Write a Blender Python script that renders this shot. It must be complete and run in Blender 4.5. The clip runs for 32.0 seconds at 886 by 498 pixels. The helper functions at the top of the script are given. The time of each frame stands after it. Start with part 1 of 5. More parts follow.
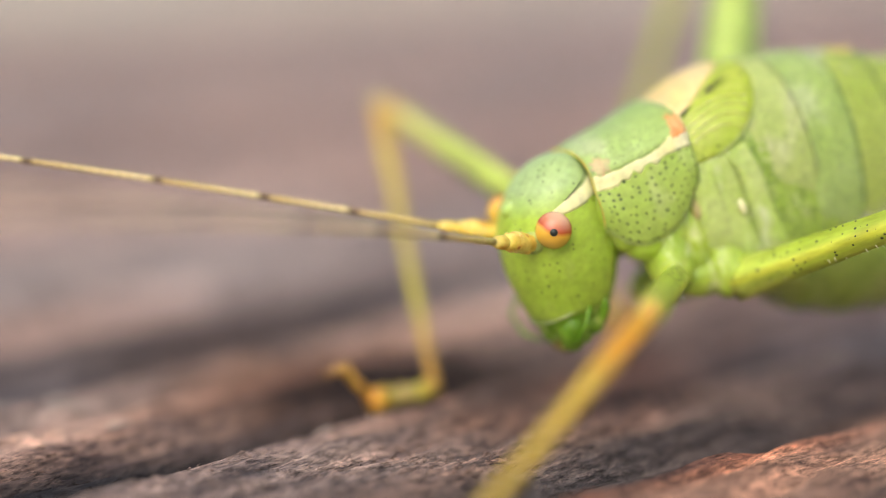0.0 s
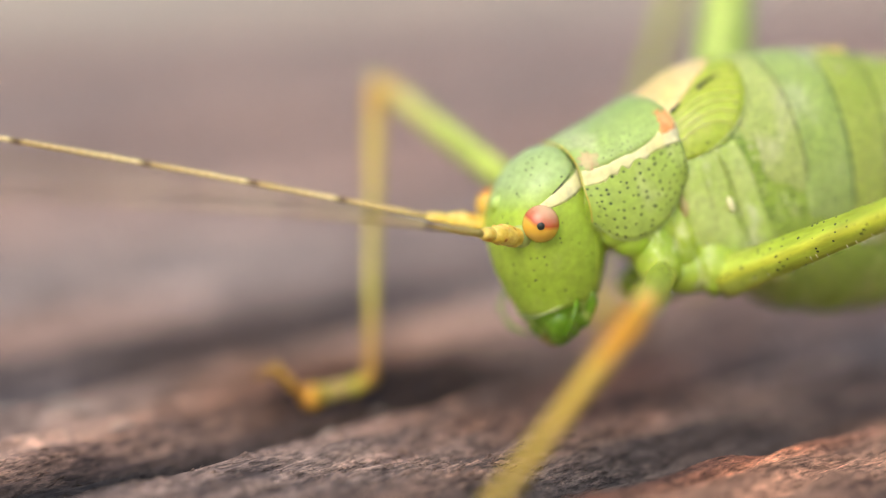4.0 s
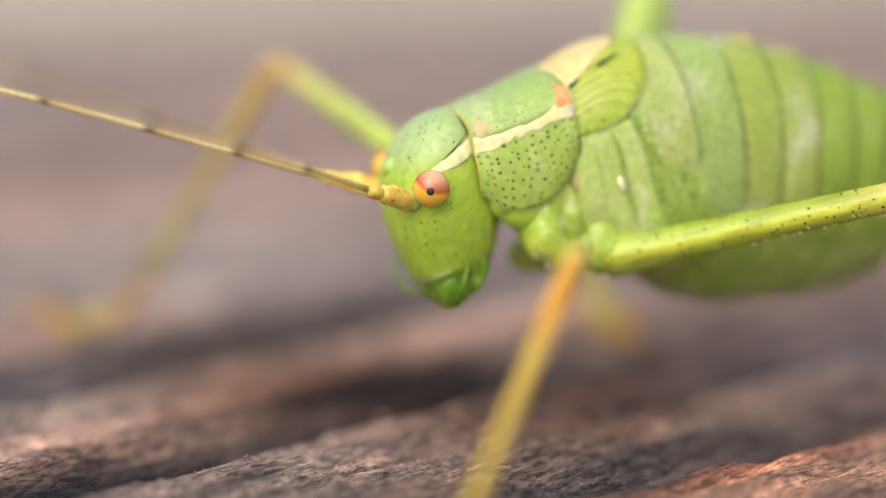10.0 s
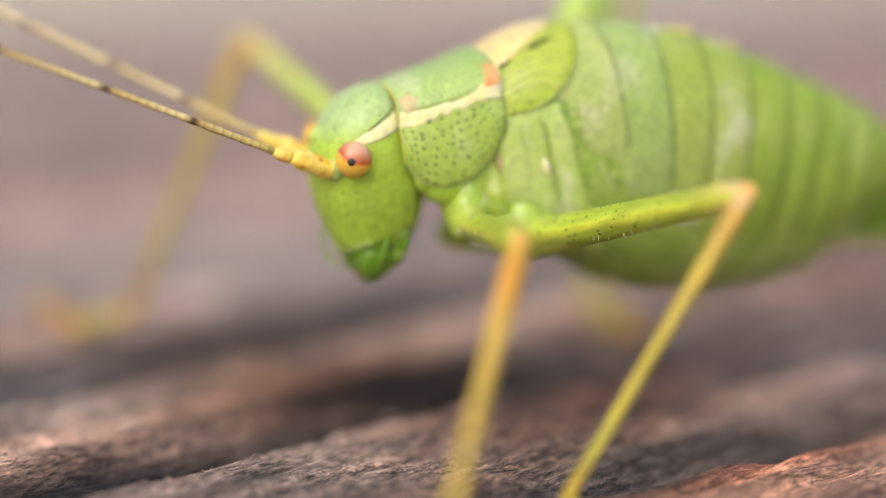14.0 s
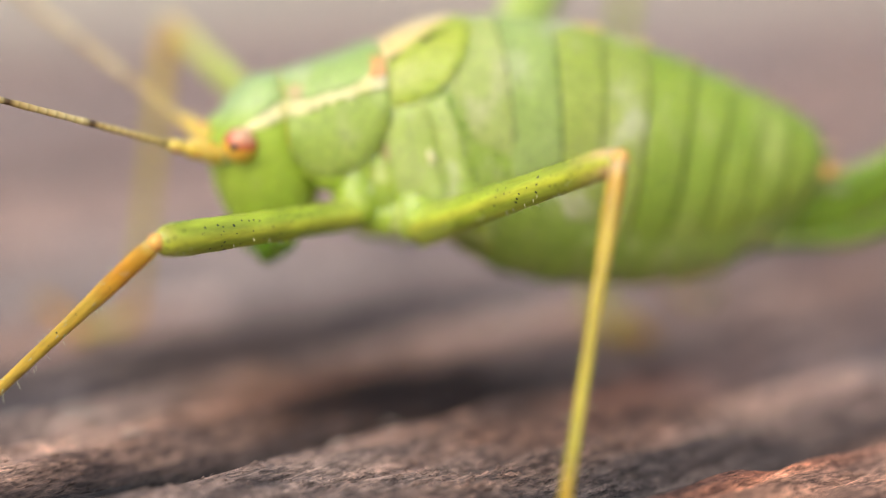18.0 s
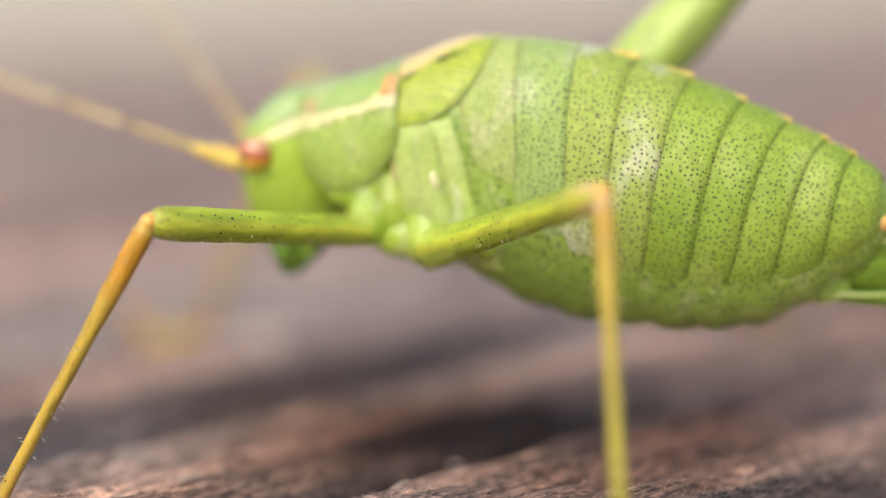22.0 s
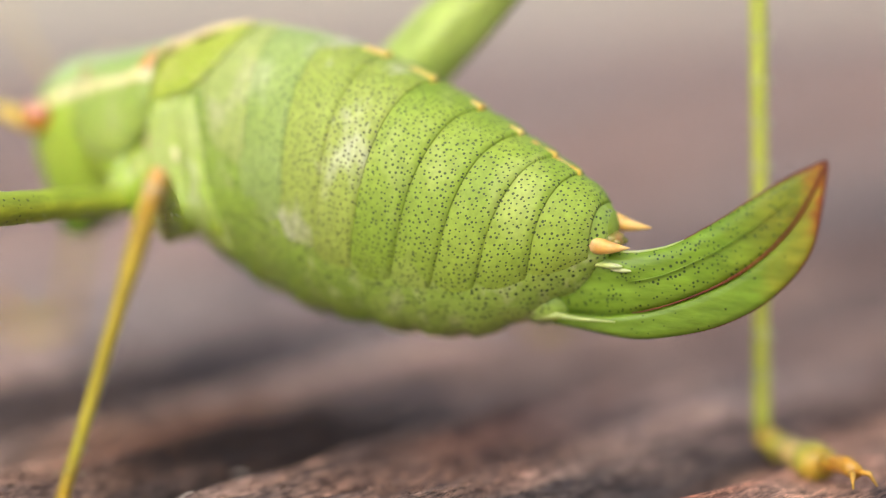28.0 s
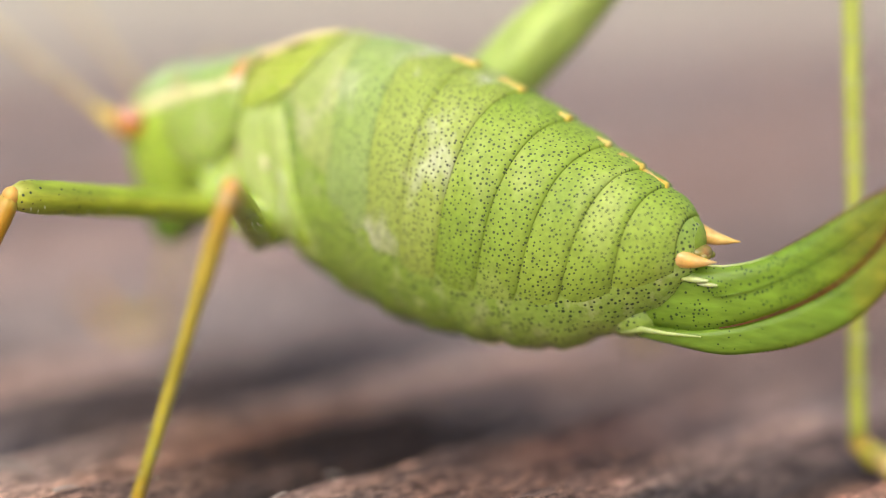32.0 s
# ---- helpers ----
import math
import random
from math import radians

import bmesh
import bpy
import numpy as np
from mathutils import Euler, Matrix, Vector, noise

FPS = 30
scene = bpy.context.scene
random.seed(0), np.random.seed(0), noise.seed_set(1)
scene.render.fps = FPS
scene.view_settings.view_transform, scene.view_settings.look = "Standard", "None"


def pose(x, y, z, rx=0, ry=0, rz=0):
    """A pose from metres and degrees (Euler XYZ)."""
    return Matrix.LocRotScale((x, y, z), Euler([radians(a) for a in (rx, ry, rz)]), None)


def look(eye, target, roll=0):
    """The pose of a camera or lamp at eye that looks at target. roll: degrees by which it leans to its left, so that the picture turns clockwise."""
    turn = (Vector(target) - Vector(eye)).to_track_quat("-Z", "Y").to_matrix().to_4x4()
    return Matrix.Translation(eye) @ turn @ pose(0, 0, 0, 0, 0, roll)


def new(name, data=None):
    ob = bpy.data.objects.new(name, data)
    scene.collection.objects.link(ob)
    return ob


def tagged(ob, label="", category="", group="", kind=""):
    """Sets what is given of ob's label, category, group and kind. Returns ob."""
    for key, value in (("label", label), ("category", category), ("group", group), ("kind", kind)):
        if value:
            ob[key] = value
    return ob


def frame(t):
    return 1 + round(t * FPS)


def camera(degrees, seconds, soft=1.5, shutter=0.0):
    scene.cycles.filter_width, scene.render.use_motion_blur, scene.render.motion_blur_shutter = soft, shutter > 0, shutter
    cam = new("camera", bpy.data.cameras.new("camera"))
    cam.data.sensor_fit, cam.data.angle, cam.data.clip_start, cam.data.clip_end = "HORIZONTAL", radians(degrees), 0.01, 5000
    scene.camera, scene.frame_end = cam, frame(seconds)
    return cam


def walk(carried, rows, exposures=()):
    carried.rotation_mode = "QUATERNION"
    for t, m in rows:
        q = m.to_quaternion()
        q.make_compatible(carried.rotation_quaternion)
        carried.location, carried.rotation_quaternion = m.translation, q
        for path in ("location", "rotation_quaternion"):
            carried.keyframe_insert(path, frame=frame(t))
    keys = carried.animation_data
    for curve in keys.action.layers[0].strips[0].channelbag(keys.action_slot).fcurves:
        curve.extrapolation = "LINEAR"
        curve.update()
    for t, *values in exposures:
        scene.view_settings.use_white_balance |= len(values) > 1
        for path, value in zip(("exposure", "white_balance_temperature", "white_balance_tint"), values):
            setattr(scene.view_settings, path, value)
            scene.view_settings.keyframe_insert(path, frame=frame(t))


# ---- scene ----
# All lengths below are in millimetres unless MM is applied; the insect is about 16 mm long.
MM = 0.001
UNIT = 0.96 * MM  # the insect's own measures below are a little generous

# ---- camera ----
cam = camera(25.0, 32.0, soft=1.0)
cam.data.dof.use_dof = True
cam.data.dof.focus_distance = 42.7 * MM
cam.data.dof.aperture_fstop = 19.5
# seconds, yaw, tilt, roll, forward shift
CAM_ROWS = [
    (0, -0.19, -10.81, 0.44, 0.12), (0.5, -0.32, -10.79, 0.4, 0.11), (1, -0.33, -10.74, 0.34, 0.1), (1.5, -0.31, -10.75, 0.23, 0.09), (2, -0.32, -10.71, 0.26, 0.08),
    (3, -0.17, -10.7, 0.25, 0.06), (3.5, -0.12, -10.71, 0.29, 0.06), (5.5, 0.02, -10.81, 0.49, 0.05), (6.5, -0.03, -10.64, 0.13, 0.02), (7.5, -0.05, -10.64, 0.12, 0.01),
    (8, -0.01, -10.63, 0.08, 0.01), (8.5, 0.04, -10.65, 0.04, 0), (9, 0, -10.59, 0, 0), (9.5, 0.04, -10.57, -0.11, -0), (10.5, 0.18, -10.58, -0.17, -0.02),
    (11.5, 0.24, -10.55, -0.32, -0.02), (12.5, 0.23, -10.52, -0.2, -0.01), (13, 0.26, -10.55, -0.28, -0.01), (13.5, 0.34, -10.58, -0.26, -0.01), (14.5, 0.41, -10.59, -0.27, -0),
    (16.5, 0.38, -10.52, -0.36, -0.01), (17, 0.49, -10.52, -0.46, -0.02), (18, 0.4, -10.39, -0.26, -0.02), (18.5, 0.55, -10.31, -0.42, -0.02), (19, 0.72, -10.44, -0.5, -0.02),
    (19.5, 2.04, -10.54, -0.1, -0.06), (20, 2.31, -10.18, 0.16, 0.37), (20.5, 2.31, -9.59, 0.74, 1.14), (21, 2.05, -9.88, 0.54, 1.26), (21.5, 2.18, -9.81, 0.78, 1.5),
    (22.5, 2.06, -9.72, 0.73, 1.52), (23, 2.23, -9.82, 0.76, 1.55), (23.5, 2.73, -9.5, 0.66, 1.56), (24, 1.88, -9.48, 0.63, 1.58), (24.5, -0.01, -9.84, 0.56, 1.6),
    (25, -1.5, -9.83, 0.45, 1.6), (25.5, -3.54, -9.84, 0.37, 1.6), (26, -4.55, -9.67, 0.56, 1.6), (26.5, -4.61, -9.64, 0.9, 1.6), (28.5, -4.02, -9.61, 0.18, 1.6),
    (29.5, -3.89, -9.66, 0.38, 1.61), (30, -3.67, -9.63, 0.12, 1.61), (30.5, -3.02, -9.55, 0.07, 1.61), (31, -2.48, -9.56, 0.12, 1.61), (31.5, -1.95, -9.5, -0.02, 1.61),
    (32, -1.22, -9.47, -0.21, 1.61),
]
walk(cam, [(t, pose(0, fw * MM, 12.49 * MM, 90 + tilt, roll, yaw)) for t, yaw, tilt, roll, fw in CAM_ROWS],
     exposures=[(0, 0.2), (32, 0.2)])

# ---- world and sun ----
SUN_EL, SUN_AZ = 48.0, 205.0
world = bpy.data.worlds.new("sky")
scene.world = world
world.use_nodes = True
wn = world.node_tree.nodes
sky = wn.new("ShaderNodeTexSky")
sky.sky_type = "NISHITA"
sky.sun_disc = False
sky.sun_elevation, sky.sun_rotation = radians(SUN_EL), radians(SUN_AZ)
sky.dust_density, sky.air_density = 4.0, 1.0
world.node_tree.links.new(sky.outputs[0], wn["Background"].inputs[0])
wn["Background"].inputs[1].default_value = 0.148
sun = new("sun", bpy.data.lights.new("sun", "SUN"))
sun.data.energy, sun.data.angle, sun.data.color = 1.4, radians(70), (1.0, 0.94, 0.84)
az, el = radians(SUN_AZ), radians(SUN_EL)
to_sun = Vector((math.sin(az) * math.cos(el), math.cos(az) * math.cos(el), math.sin(el)))
sun.matrix_world = look(to_sun, (0, 0, 0))


# ---- materials ----
def material(name, rough=0.4, sss=0.0, spec=0.5):
    m = bpy.data.materials.new(name)
    m.use_nodes = True
    b = m.node_tree.nodes["Principled BSDF"]
    b.inputs["Roughness"].default_value = rough
    b.inputs["Specular IOR Level"].default_value = spec
    if sss:
        b.inputs["Subsurface Weight"].default_value = sss
        b.inputs["Subsurface Radius"].default_value = (0.8, 1.0, 0.3)
        b.inputs["Subsurface Scale"].default_value = 0.00022
    return m, m.node_tree.nodes, m.node_tree.links, b


def ramp(nodes, stops, mode="LINEAR"):
    r = nodes.new("ShaderNodeValToRGB")
    r.color_ramp.interpolation = mode
    e = r.color_ramp.elements
    while len(e) > 1:
        e.remove(e[-1])
    e[0].position, e[0].color = stops[0][0], (*stops[0][1], 1)
    for p, c in stops[1:]:
        e.new(p).color = (*c, 1)
    return r


def mix(nodes, links, fac, a, b, blend="MIX"):
    n = nodes.new("ShaderNodeMix")
    n.data_type, n.blend_type = "RGBA", blend
    for sock, v in ((n.inputs[0], fac), (n.inputs[6], a), (n.inputs[7], b)):
        if isinstance(v, (int, float)):
            sock.default_value = v
        elif isinstance(v, tuple):
            sock.default_value = (*v, 1)
        else:
            links.new(v, sock)
    return n.outputs[2]


def noise_tex(nodes, links, vec, scale, detail=3, rough=0.5, distort=0.0):
    n = nodes.new("ShaderNodeTexNoise")
    n.inputs["Scale"].default_value, n.inputs["Detail"].default_value = scale, detail
    n.inputs["Roughness"].default_value, n.inputs["Distortion"].default_value = rough, distort
    links.new(vec, n.inputs["Vector"])
    return n.outputs["Fac"]


def scaled(nodes, links, vec, s, turn=(0, 0, 0)):
    n = nodes.new("ShaderNodeMapping")
    n.inputs["Scale"].default_value, n.inputs["Rotation"].default_value = s, turn
    links.new(vec, n.inputs["Vector"])
    return n.outputs[0]


def bumped(nodes, links, b, height, strength, distance):
    n = nodes.new("ShaderNodeBump")
    n.inputs["Strength"].default_value, n.inputs["Distance"].default_value = strength, distance
    links.new(height, n.inputs["Height"])
    links.new(n.outputs[0], b.inputs["Normal"])


def specks(nodes, links, vec, col, scale, size, share, dot=(0.012, 0.02, 0.014), flat=False):
    """Dark dots of chitin pigment, unevenly spread; flat: laid out on the plate's own skin map."""
    v = nodes.new("ShaderNodeTexVoronoi")
    v.inputs["Scale"].default_value, v.inputs["Randomness"].default_value = scale, 0.8 if flat else 0.68
    if flat:
        v.voronoi_dimensions = "2D"
        jig = nodes.new("ShaderNodeVectorMath")
        jig.operation = "MULTIPLY_ADD"
        info = nodes.new("ShaderNodeObjectInfo")
        for k in range(3):
            jig.inputs[1].default_value[k] = 0.37
        links.new(info.outputs["Random"], jig.inputs[0])
        links.new(nodes.new("ShaderNodeTexCoord").outputs["UV"], jig.inputs[2])
        vec = jig.outputs[0]
    links.new(vec, v.inputs["Vector"])
    sep = nodes.new("ShaderNodeSeparateColor")
    links.new(v.outputs["Color"], sep.inputs[0])
    # each dot has a size of its own
    grow = nodes.new("ShaderNodeMapRange")
    grow.inputs["To Min"].default_value, grow.inputs["To Max"].default_value = 1.45, 0.85
    links.new(sep.outputs[1], grow.inputs[0])
    dist = nodes.new("ShaderNodeMath")
    dist.operation = "MULTIPLY"
    links.new(v.outputs["Distance"], dist.inputs[0])
    links.new(grow.outputs[0], dist.inputs[1])
    near = ramp(nodes, [(size * 0.7, (1, 1, 1)), (size * 1.1, (0, 0, 0))])
    links.new(dist.outputs[0], near.inputs[0])
    pick = ramp(nodes, [(max(0.0, 1 - share - 0.01), (0, 0, 0)), (1 - share + 0.001, (1, 1, 1))])
    links.new(sep.outputs[0], pick.inputs[0])
    m = nodes.new("ShaderNodeMath")
    m.operation = "MULTIPLY"
    links.new(near.outputs[0], m.inputs[0])
    links.new(pick.outputs[0], m.inputs[1])
    return mix(nodes, links, m.outputs[0], col, dot)


def chitin(name, a, b, c=None, dots=None, rough=0.42, sss=0.35, bump=0.25, patch=420, dot=(0.012, 0.02, 0.014), coat=0.12, flat=False, crown=None):
    """Soft insect skin: two or three tones in clouds, optional dots, fine relief."""
    m, n, l, bs = material(name, rough, sss, 0.45)
    bs.inputs["Coat Weight"].default_value, bs.inputs["Coat Roughness"].default_value = coat, 0.25
    vec = n.new("ShaderNodeTexCoord").outputs["Object"]
    big = ramp(n, [(0.36, (0, 0, 0)), (0.64, (1, 1, 1))])
    l.new(noise_tex(n, l, vec, patch, 3, 0.55), big.inputs[0])
    col = mix(n, l, big.outputs[0], a, b)
    if c:
        spot = ramp(n, [(0.54, (0, 0, 0)), (0.68, (1, 1, 1))])
        l.new(noise_tex(n, l, scaled(n, l, vec, (1.0, 0.6, 0.5)), patch * 1.7, 4, 0.6), spot.inputs[0])
        col = mix(n, l, spot.outputs[0], col, c)
    if crown:
        # a second, bluer tone on the upper part
        hz = n.new("ShaderNodeSeparateXYZ")
        l.new(vec, hz.inputs[0])
        rise = n.new("ShaderNodeMapRange")
        rise.inputs["From Min"].default_value, rise.inputs["From Max"].default_value = crown[0][0] * MM, crown[0][1] * MM
        l.new(hz.outputs[2], rise.inputs[0])
        col = mix(n, l, rise.outputs[0], col, crown[1])
    fine = noise_tex(n, l, vec, 5200, 3, 0.6)
    fr = ramp(n, [(0.3, (0.82, 0.82, 0.82)), (0.7, (1.12, 1.12, 1.12))])
    l.new(fine, fr.inputs[0])
    col = mix(n, l, 1.0, col, fr.outputs[0], "MULTIPLY")
    if dots:
        col = specks(n, l, vec, col, *dots, dot=dot, flat=flat)
    l.new(col, bs.inputs["Base Color"])
    bumped(n, l, bs, noise_tex(n, l, vec, 3800, 4, 0.6), bump, 0.00006)
    return m


def leg_skin(name, stops, length, dots=None, rough=0.35, sss=0.3, dot=(0.02, 0.03, 0.012), band=None):
    """Leg pigment that changes along the leg's own length."""
    m, n, l, bs = material(name, rough, sss, 0.5)
    vec = n.new("ShaderNodeTexCoord").outputs["Object"]
    sx = n.new("ShaderNodeSeparateXYZ")
    l.new(vec, sx.inputs[0])
    mul = n.new("ShaderNodeMath")
    mul.operation = "MULTIPLY_ADD"
    l.new(sx.outputs[0], mul.inputs[0])
    mul.inputs[1].default_value = 1 / (length * MM)
    wob = noise_tex(n, l, vec, 1500, 2)
    wm = n.new("ShaderNodeMath")
    wm.operation = "MULTIPLY_ADD"
    l.new(wob, wm.inputs[0])
    wm.inputs[1].default_value, wm.inputs[2].default_value = 0.10, -0.05
    l.new(wm.outputs[0], mul.inputs[2])
    r = ramp(n, stops)
    l.new(mul.outputs[0], r.inputs[0])
    streak = noise_tex(n, l, scaled(n, l, vec, (0.25, 1, 1)), 4200, 3, 0.6)
    fr = ramp(n, [(0.3, (0.7, 0.7, 0.68)), (0.7, (1.2, 1.2, 1.2))])
    l.new(streak, fr.inputs[0])
    col = r.outputs[0]
    if band:
        # a paler lengthwise band between the leg's keels: light passing through, put into the colour
        zr = n.new("ShaderNodeMapRange")
        zr.inputs["From Min"].default_value, zr.inputs["From Max"].default_value = -0.4 * MM, 0.4 * MM
        l.new(sx.outputs[2], zr.inputs[0])
        bz = ramp(n, [(0.30, (0, 0, 0)), (0.44, (0.9, 0.9, 0.9)), (0.58, (0.8, 0.8, 0.8)), (0.70, (0, 0, 0))])
        l.new(zr.outputs[0], bz.inputs[0])
        col = mix(n, l, bz.outputs[0], col, band)
    col = mix(n, l, 1.0, col, fr.outputs[0], "MULTIPLY")
    if dots:
        col = specks(n, l, vec, col, *dots, dot=dot)
    l.new(col, bs.inputs["Base Color"])
    bumped(n, l, bs, streak, 0.3, 0.00005)
    return m


LIME, LEAF, PALE = (0.35, 0.48, 0.06), (0.285, 0.42, 0.045), (0.43, 0.54, 0.12)
M_abd = chitin("abdomen_skin", LIME, LEAF, PALE, dots=(8000, 0.235, 0.97), flat=True, dot=(0.075, 0.11, 0.03), rough=0.62, coat=0.04)
M_abd_first = chitin("yellow_abdomen_skin", (0.47, 0.56, 0.175), (0.41, 0.52, 0.13), (0.57, 0.62, 0.31), dots=(6900, 0.18, 0.7), flat=True, rough=0.62, coat=0.04, dot=(0.12, 0.16, 0.06))
M_abd_mint = chitin("mint_abdomen_skin", (0.40, 0.53, 0.165), (0.35, 0.485, 0.11), (0.51, 0.61, 0.28), dots=(7600, 0.215, 0.95), flat=True, rough=0.62, coat=0.05, dot=(0.06, 0.09, 0.045))
M_abd_pale = chitin("pale_abdomen_skin", (0.42, 0.51, 0.11), (0.365, 0.47, 0.075), (0.64, 0.69, 0.42), dots=(7700, 0.225, 0.96), flat=True, rough=0.62, coat=0.05, dot=(0.065, 0.075, 0.04))
M_belly = chitin("belly_skin", (0.38, 0.52, 0.095), (0.31, 0.455, 0.07), (0.50, 0.60, 0.21), dots=(8800, 0.36, 0.9), dot=(0.05, 0.08, 0.03), rough=0.3, coat=0.25, bump=0.9, patch=1500)
M_pron = chitin("pronotum_skin", (0.44, 0.57, 0.12), (0.37, 0.52, 0.08), (0.52, 0.62, 0.22), dots=(4900, 0.175, 0.85), flat=True, dot=(0.022, 0.035, 0.016))
M_disc = chitin("collar_disc_skin", (0.42, 0.58, 0.18), (0.37, 0.54, 0.13), (0.52, 0.64, 0.28), dots=(7600, 0.15, 0.7), flat=True, dot=(0.07, 0.11, 0.05))
M_head = chitin("head_skin", (0.45, 0.61, 0.07), (0.39, 0.56, 0.055), (0.50, 0.62, 0.12), dots=(7400, 0.22, 0.45), rough=0.42, coat=0.06, dot=(0.04, 0.06, 0.025), crown=((0.25, 0.75), (0.43, 0.58, 0.23)))
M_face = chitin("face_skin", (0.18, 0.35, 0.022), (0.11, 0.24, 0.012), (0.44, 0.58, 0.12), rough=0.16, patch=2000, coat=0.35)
M_thorax = chitin("thorax_skin", (0.49, 0.63, 0.09), (0.37, 0.54, 0.05), (0.68, 0.76, 0.32), rough=0.16, patch=1300, coat=0.5)
M_pleura = chitin("pleuron_skin", (0.56, 0.69, 0.22), (0.47, 0.63, 0.13), (0.70, 0.78, 0.42), rough=0.2, patch=900, coat=0.4)
M_wing = chitin("tegmen_skin", (0.47, 0.57, 0.06), (0.40, 0.52, 0.05), (0.54, 0.61, 0.12), dots=(5200, 0.24, 0.3), rough=0.3, dot=(0.14, 0.19, 0.03))
M_vein = chitin("wing_vein", (0.66, 0.70, 0.20), (0.60, 0.66, 0.14), (0.72, 0.74, 0.30), rough=0.3)
M_cream = chitin("cream_pigment", (0.84, 0.62, 0.20), (0.86, 0.72, 0.36), (0.84, 0.46, 0.08), sss=0.0)
M_stripe = chitin("yellow_stripe", (0.90, 0.87, 0.50), (0.88, 0.84, 0.38), (0.90, 0.88, 0.60), sss=0.0, coat=0.05)
M_orange = chitin("orange_pigment", (0.72, 0.26, 0.06), (0.76, 0.38, 0.13), (0.74, 0.48, 0.20), sss=0.0, patch=1800)
M_rust = chitin("rust_mark", (0.55, 0.43, 0.2), (0.47, 0.50, 0.19), (0.58, 0.34, 0.16), sss=0.0, patch=1500)
M_gold = chitin("yellow_horn", (0.90, 0.62, 0.07), (0.90, 0.72, 0.20), (0.86, 0.40, 0.03), dots=(3600, 0.2, 0.4), dot=(0.55, 0.22, 0.03), bump=0.8, patch=2600)
M_cercus = chitin("cercus_horn", (0.86, 0.46, 0.10), (0.88, 0.54, 0.16), (0.88, 0.64, 0.30), rough=0.3)
M_black = chitin("black_pigment", (0.02, 0.025, 0.02), (0.035, 0.04, 0.03), None, sss=0.0)
M_red = chitin("dark_red_margin", (0.13, 0.03, 0.015), (0.20, 0.05, 0.015), (0.25, 0.10, 0.02), sss=0.1, rough=0.3)
M_film = chitin("pale_membrane", (0.50, 0.60, 0.20), (0.38, 0.52, 0.12), (0.62, 0.68, 0.36), rough=0.08, coat=0.6)
M_mouth = chitin("mouth_brown", (0.36, 0.24, 0.06), (0.26, 0.28, 0.05), (0.46, 0.24, 0.07), rough=0.15, coat=0.5, patch=1600)


def eye_material(side):
    """Orange eye, red towards its upper, outer and hind part."""
    m, n, l, bs = material("compound_eye", 0.12, 0.25, 0.7)
    vec = n.new("ShaderNodeTexCoord").outputs["Object"]
    sx = n.new("ShaderNodeSeparateXYZ")
    l.new(vec, sx.inputs[0])
    add = n.new("ShaderNodeMath")
    add.operation = "MULTIPLY_ADD"
    tilt = n.new("ShaderNodeMath")
    tilt.operation = "MULTIPLY_ADD"
    l.new(sx.outputs[0], tilt.inputs[0])
    tilt.inputs[1].default_value = -0.55
    l.new(sx.outputs[2], tilt.inputs[2])
    outer = n.new("ShaderNodeMath")
    outer.operation = "MULTIPLY_ADD"
    l.new(sx.outputs[1], outer.inputs[0])
    outer.inputs[1].default_value = 0.5 * side
    l.new(tilt.outputs[0], outer.inputs[2])
    l.new(outer.outputs[0], add.inputs[0])
    add.inputs[1].default_value, add.inputs[2].default_value = 1 / (0.95 * MM), 0.36 if side > 0 else 0.2
    wob = n.new("ShaderNodeMath")
    wob.operation = "MULTIPLY_ADD"
    l.new(noise_tex(n, l, vec, 1800, 2), wob.inputs[0])
    wob.inputs[1].default_value = 0.16
    l.new(add.outputs[0], wob.inputs[2])
    r = ramp(n, [(0.0, (0.74, 0.50, 0.08)), (0.50, (0.84, 0.48, 0.06)), (0.62, (0.56, 0.11, 0.035)), (0.80, (0.62, 0.24, 0.13)), (0.92, (0.74, 0.44, 0.28)), (1.0, (0.74, 0.5, 0.3))])
    l.new(wob.outputs[0], r.inputs[0])
    l.new(r.outputs[0], bs.inputs["Base Color"])
    v = n.new("ShaderNodeTexVoronoi")
    v.inputs["Scale"].default_value = 32000
    l.new(vec, v.inputs["Vector"])
    bumped(n, l, bs, v.outputs["Distance"], 0.15, 0.00001)
    return m


M_eye = {s: eye_material(s) for s in (1, -1)}
F_fem = [(0.0, (0.50, 0.60, 0.10)), (0.3, (0.39, 0.51, 0.045)), (0.78, (0.42, 0.51, 0.05)), (0.88, (0.54, 0.50, 0.10)), (0.95, (0.72, 0.52, 0.24)), (1.0, (0.78, 0.62, 0.35))]
M_fem = leg_skin("femur_skin", F_fem, 7.0, dots=(6600, 0.25, 0.75), dot=(0.04, 0.06, 0.02), band=(0.58, 0.62, 0.06))
M_femR = leg_skin("far_femur_skin", [(0, (0.46, 0.60, 0.08)), (0.7, (0.50, 0.60, 0.13)), (0.93, (0.56, 0.54, 0.17)), (1.0, (0.60, 0.42, 0.14))], 7.0)
M_fhind = leg_skin("hind_femur_skin", [(0, (0.44, 0.58, 0.12)), (0.6, (0.48, 0.60, 0.15)), (1.0, (0.56, 0.62, 0.2))], 14.4, dots=(6000, 0.18, 0.4), dot=(0.06, 0.09, 0.03))
M_tibF = leg_skin("front_tibia_skin", [(0, (0.66, 0.54, 0.13)), (0.05, (0.66, 0.36, 0.035)), (0.15, (0.66, 0.31, 0.025)), (0.3, (0.62, 0.42, 0.06)), (1.0, (0.50, 0.35, 0.055))], 7.0, dots=(6000, 0.16, 0.4))
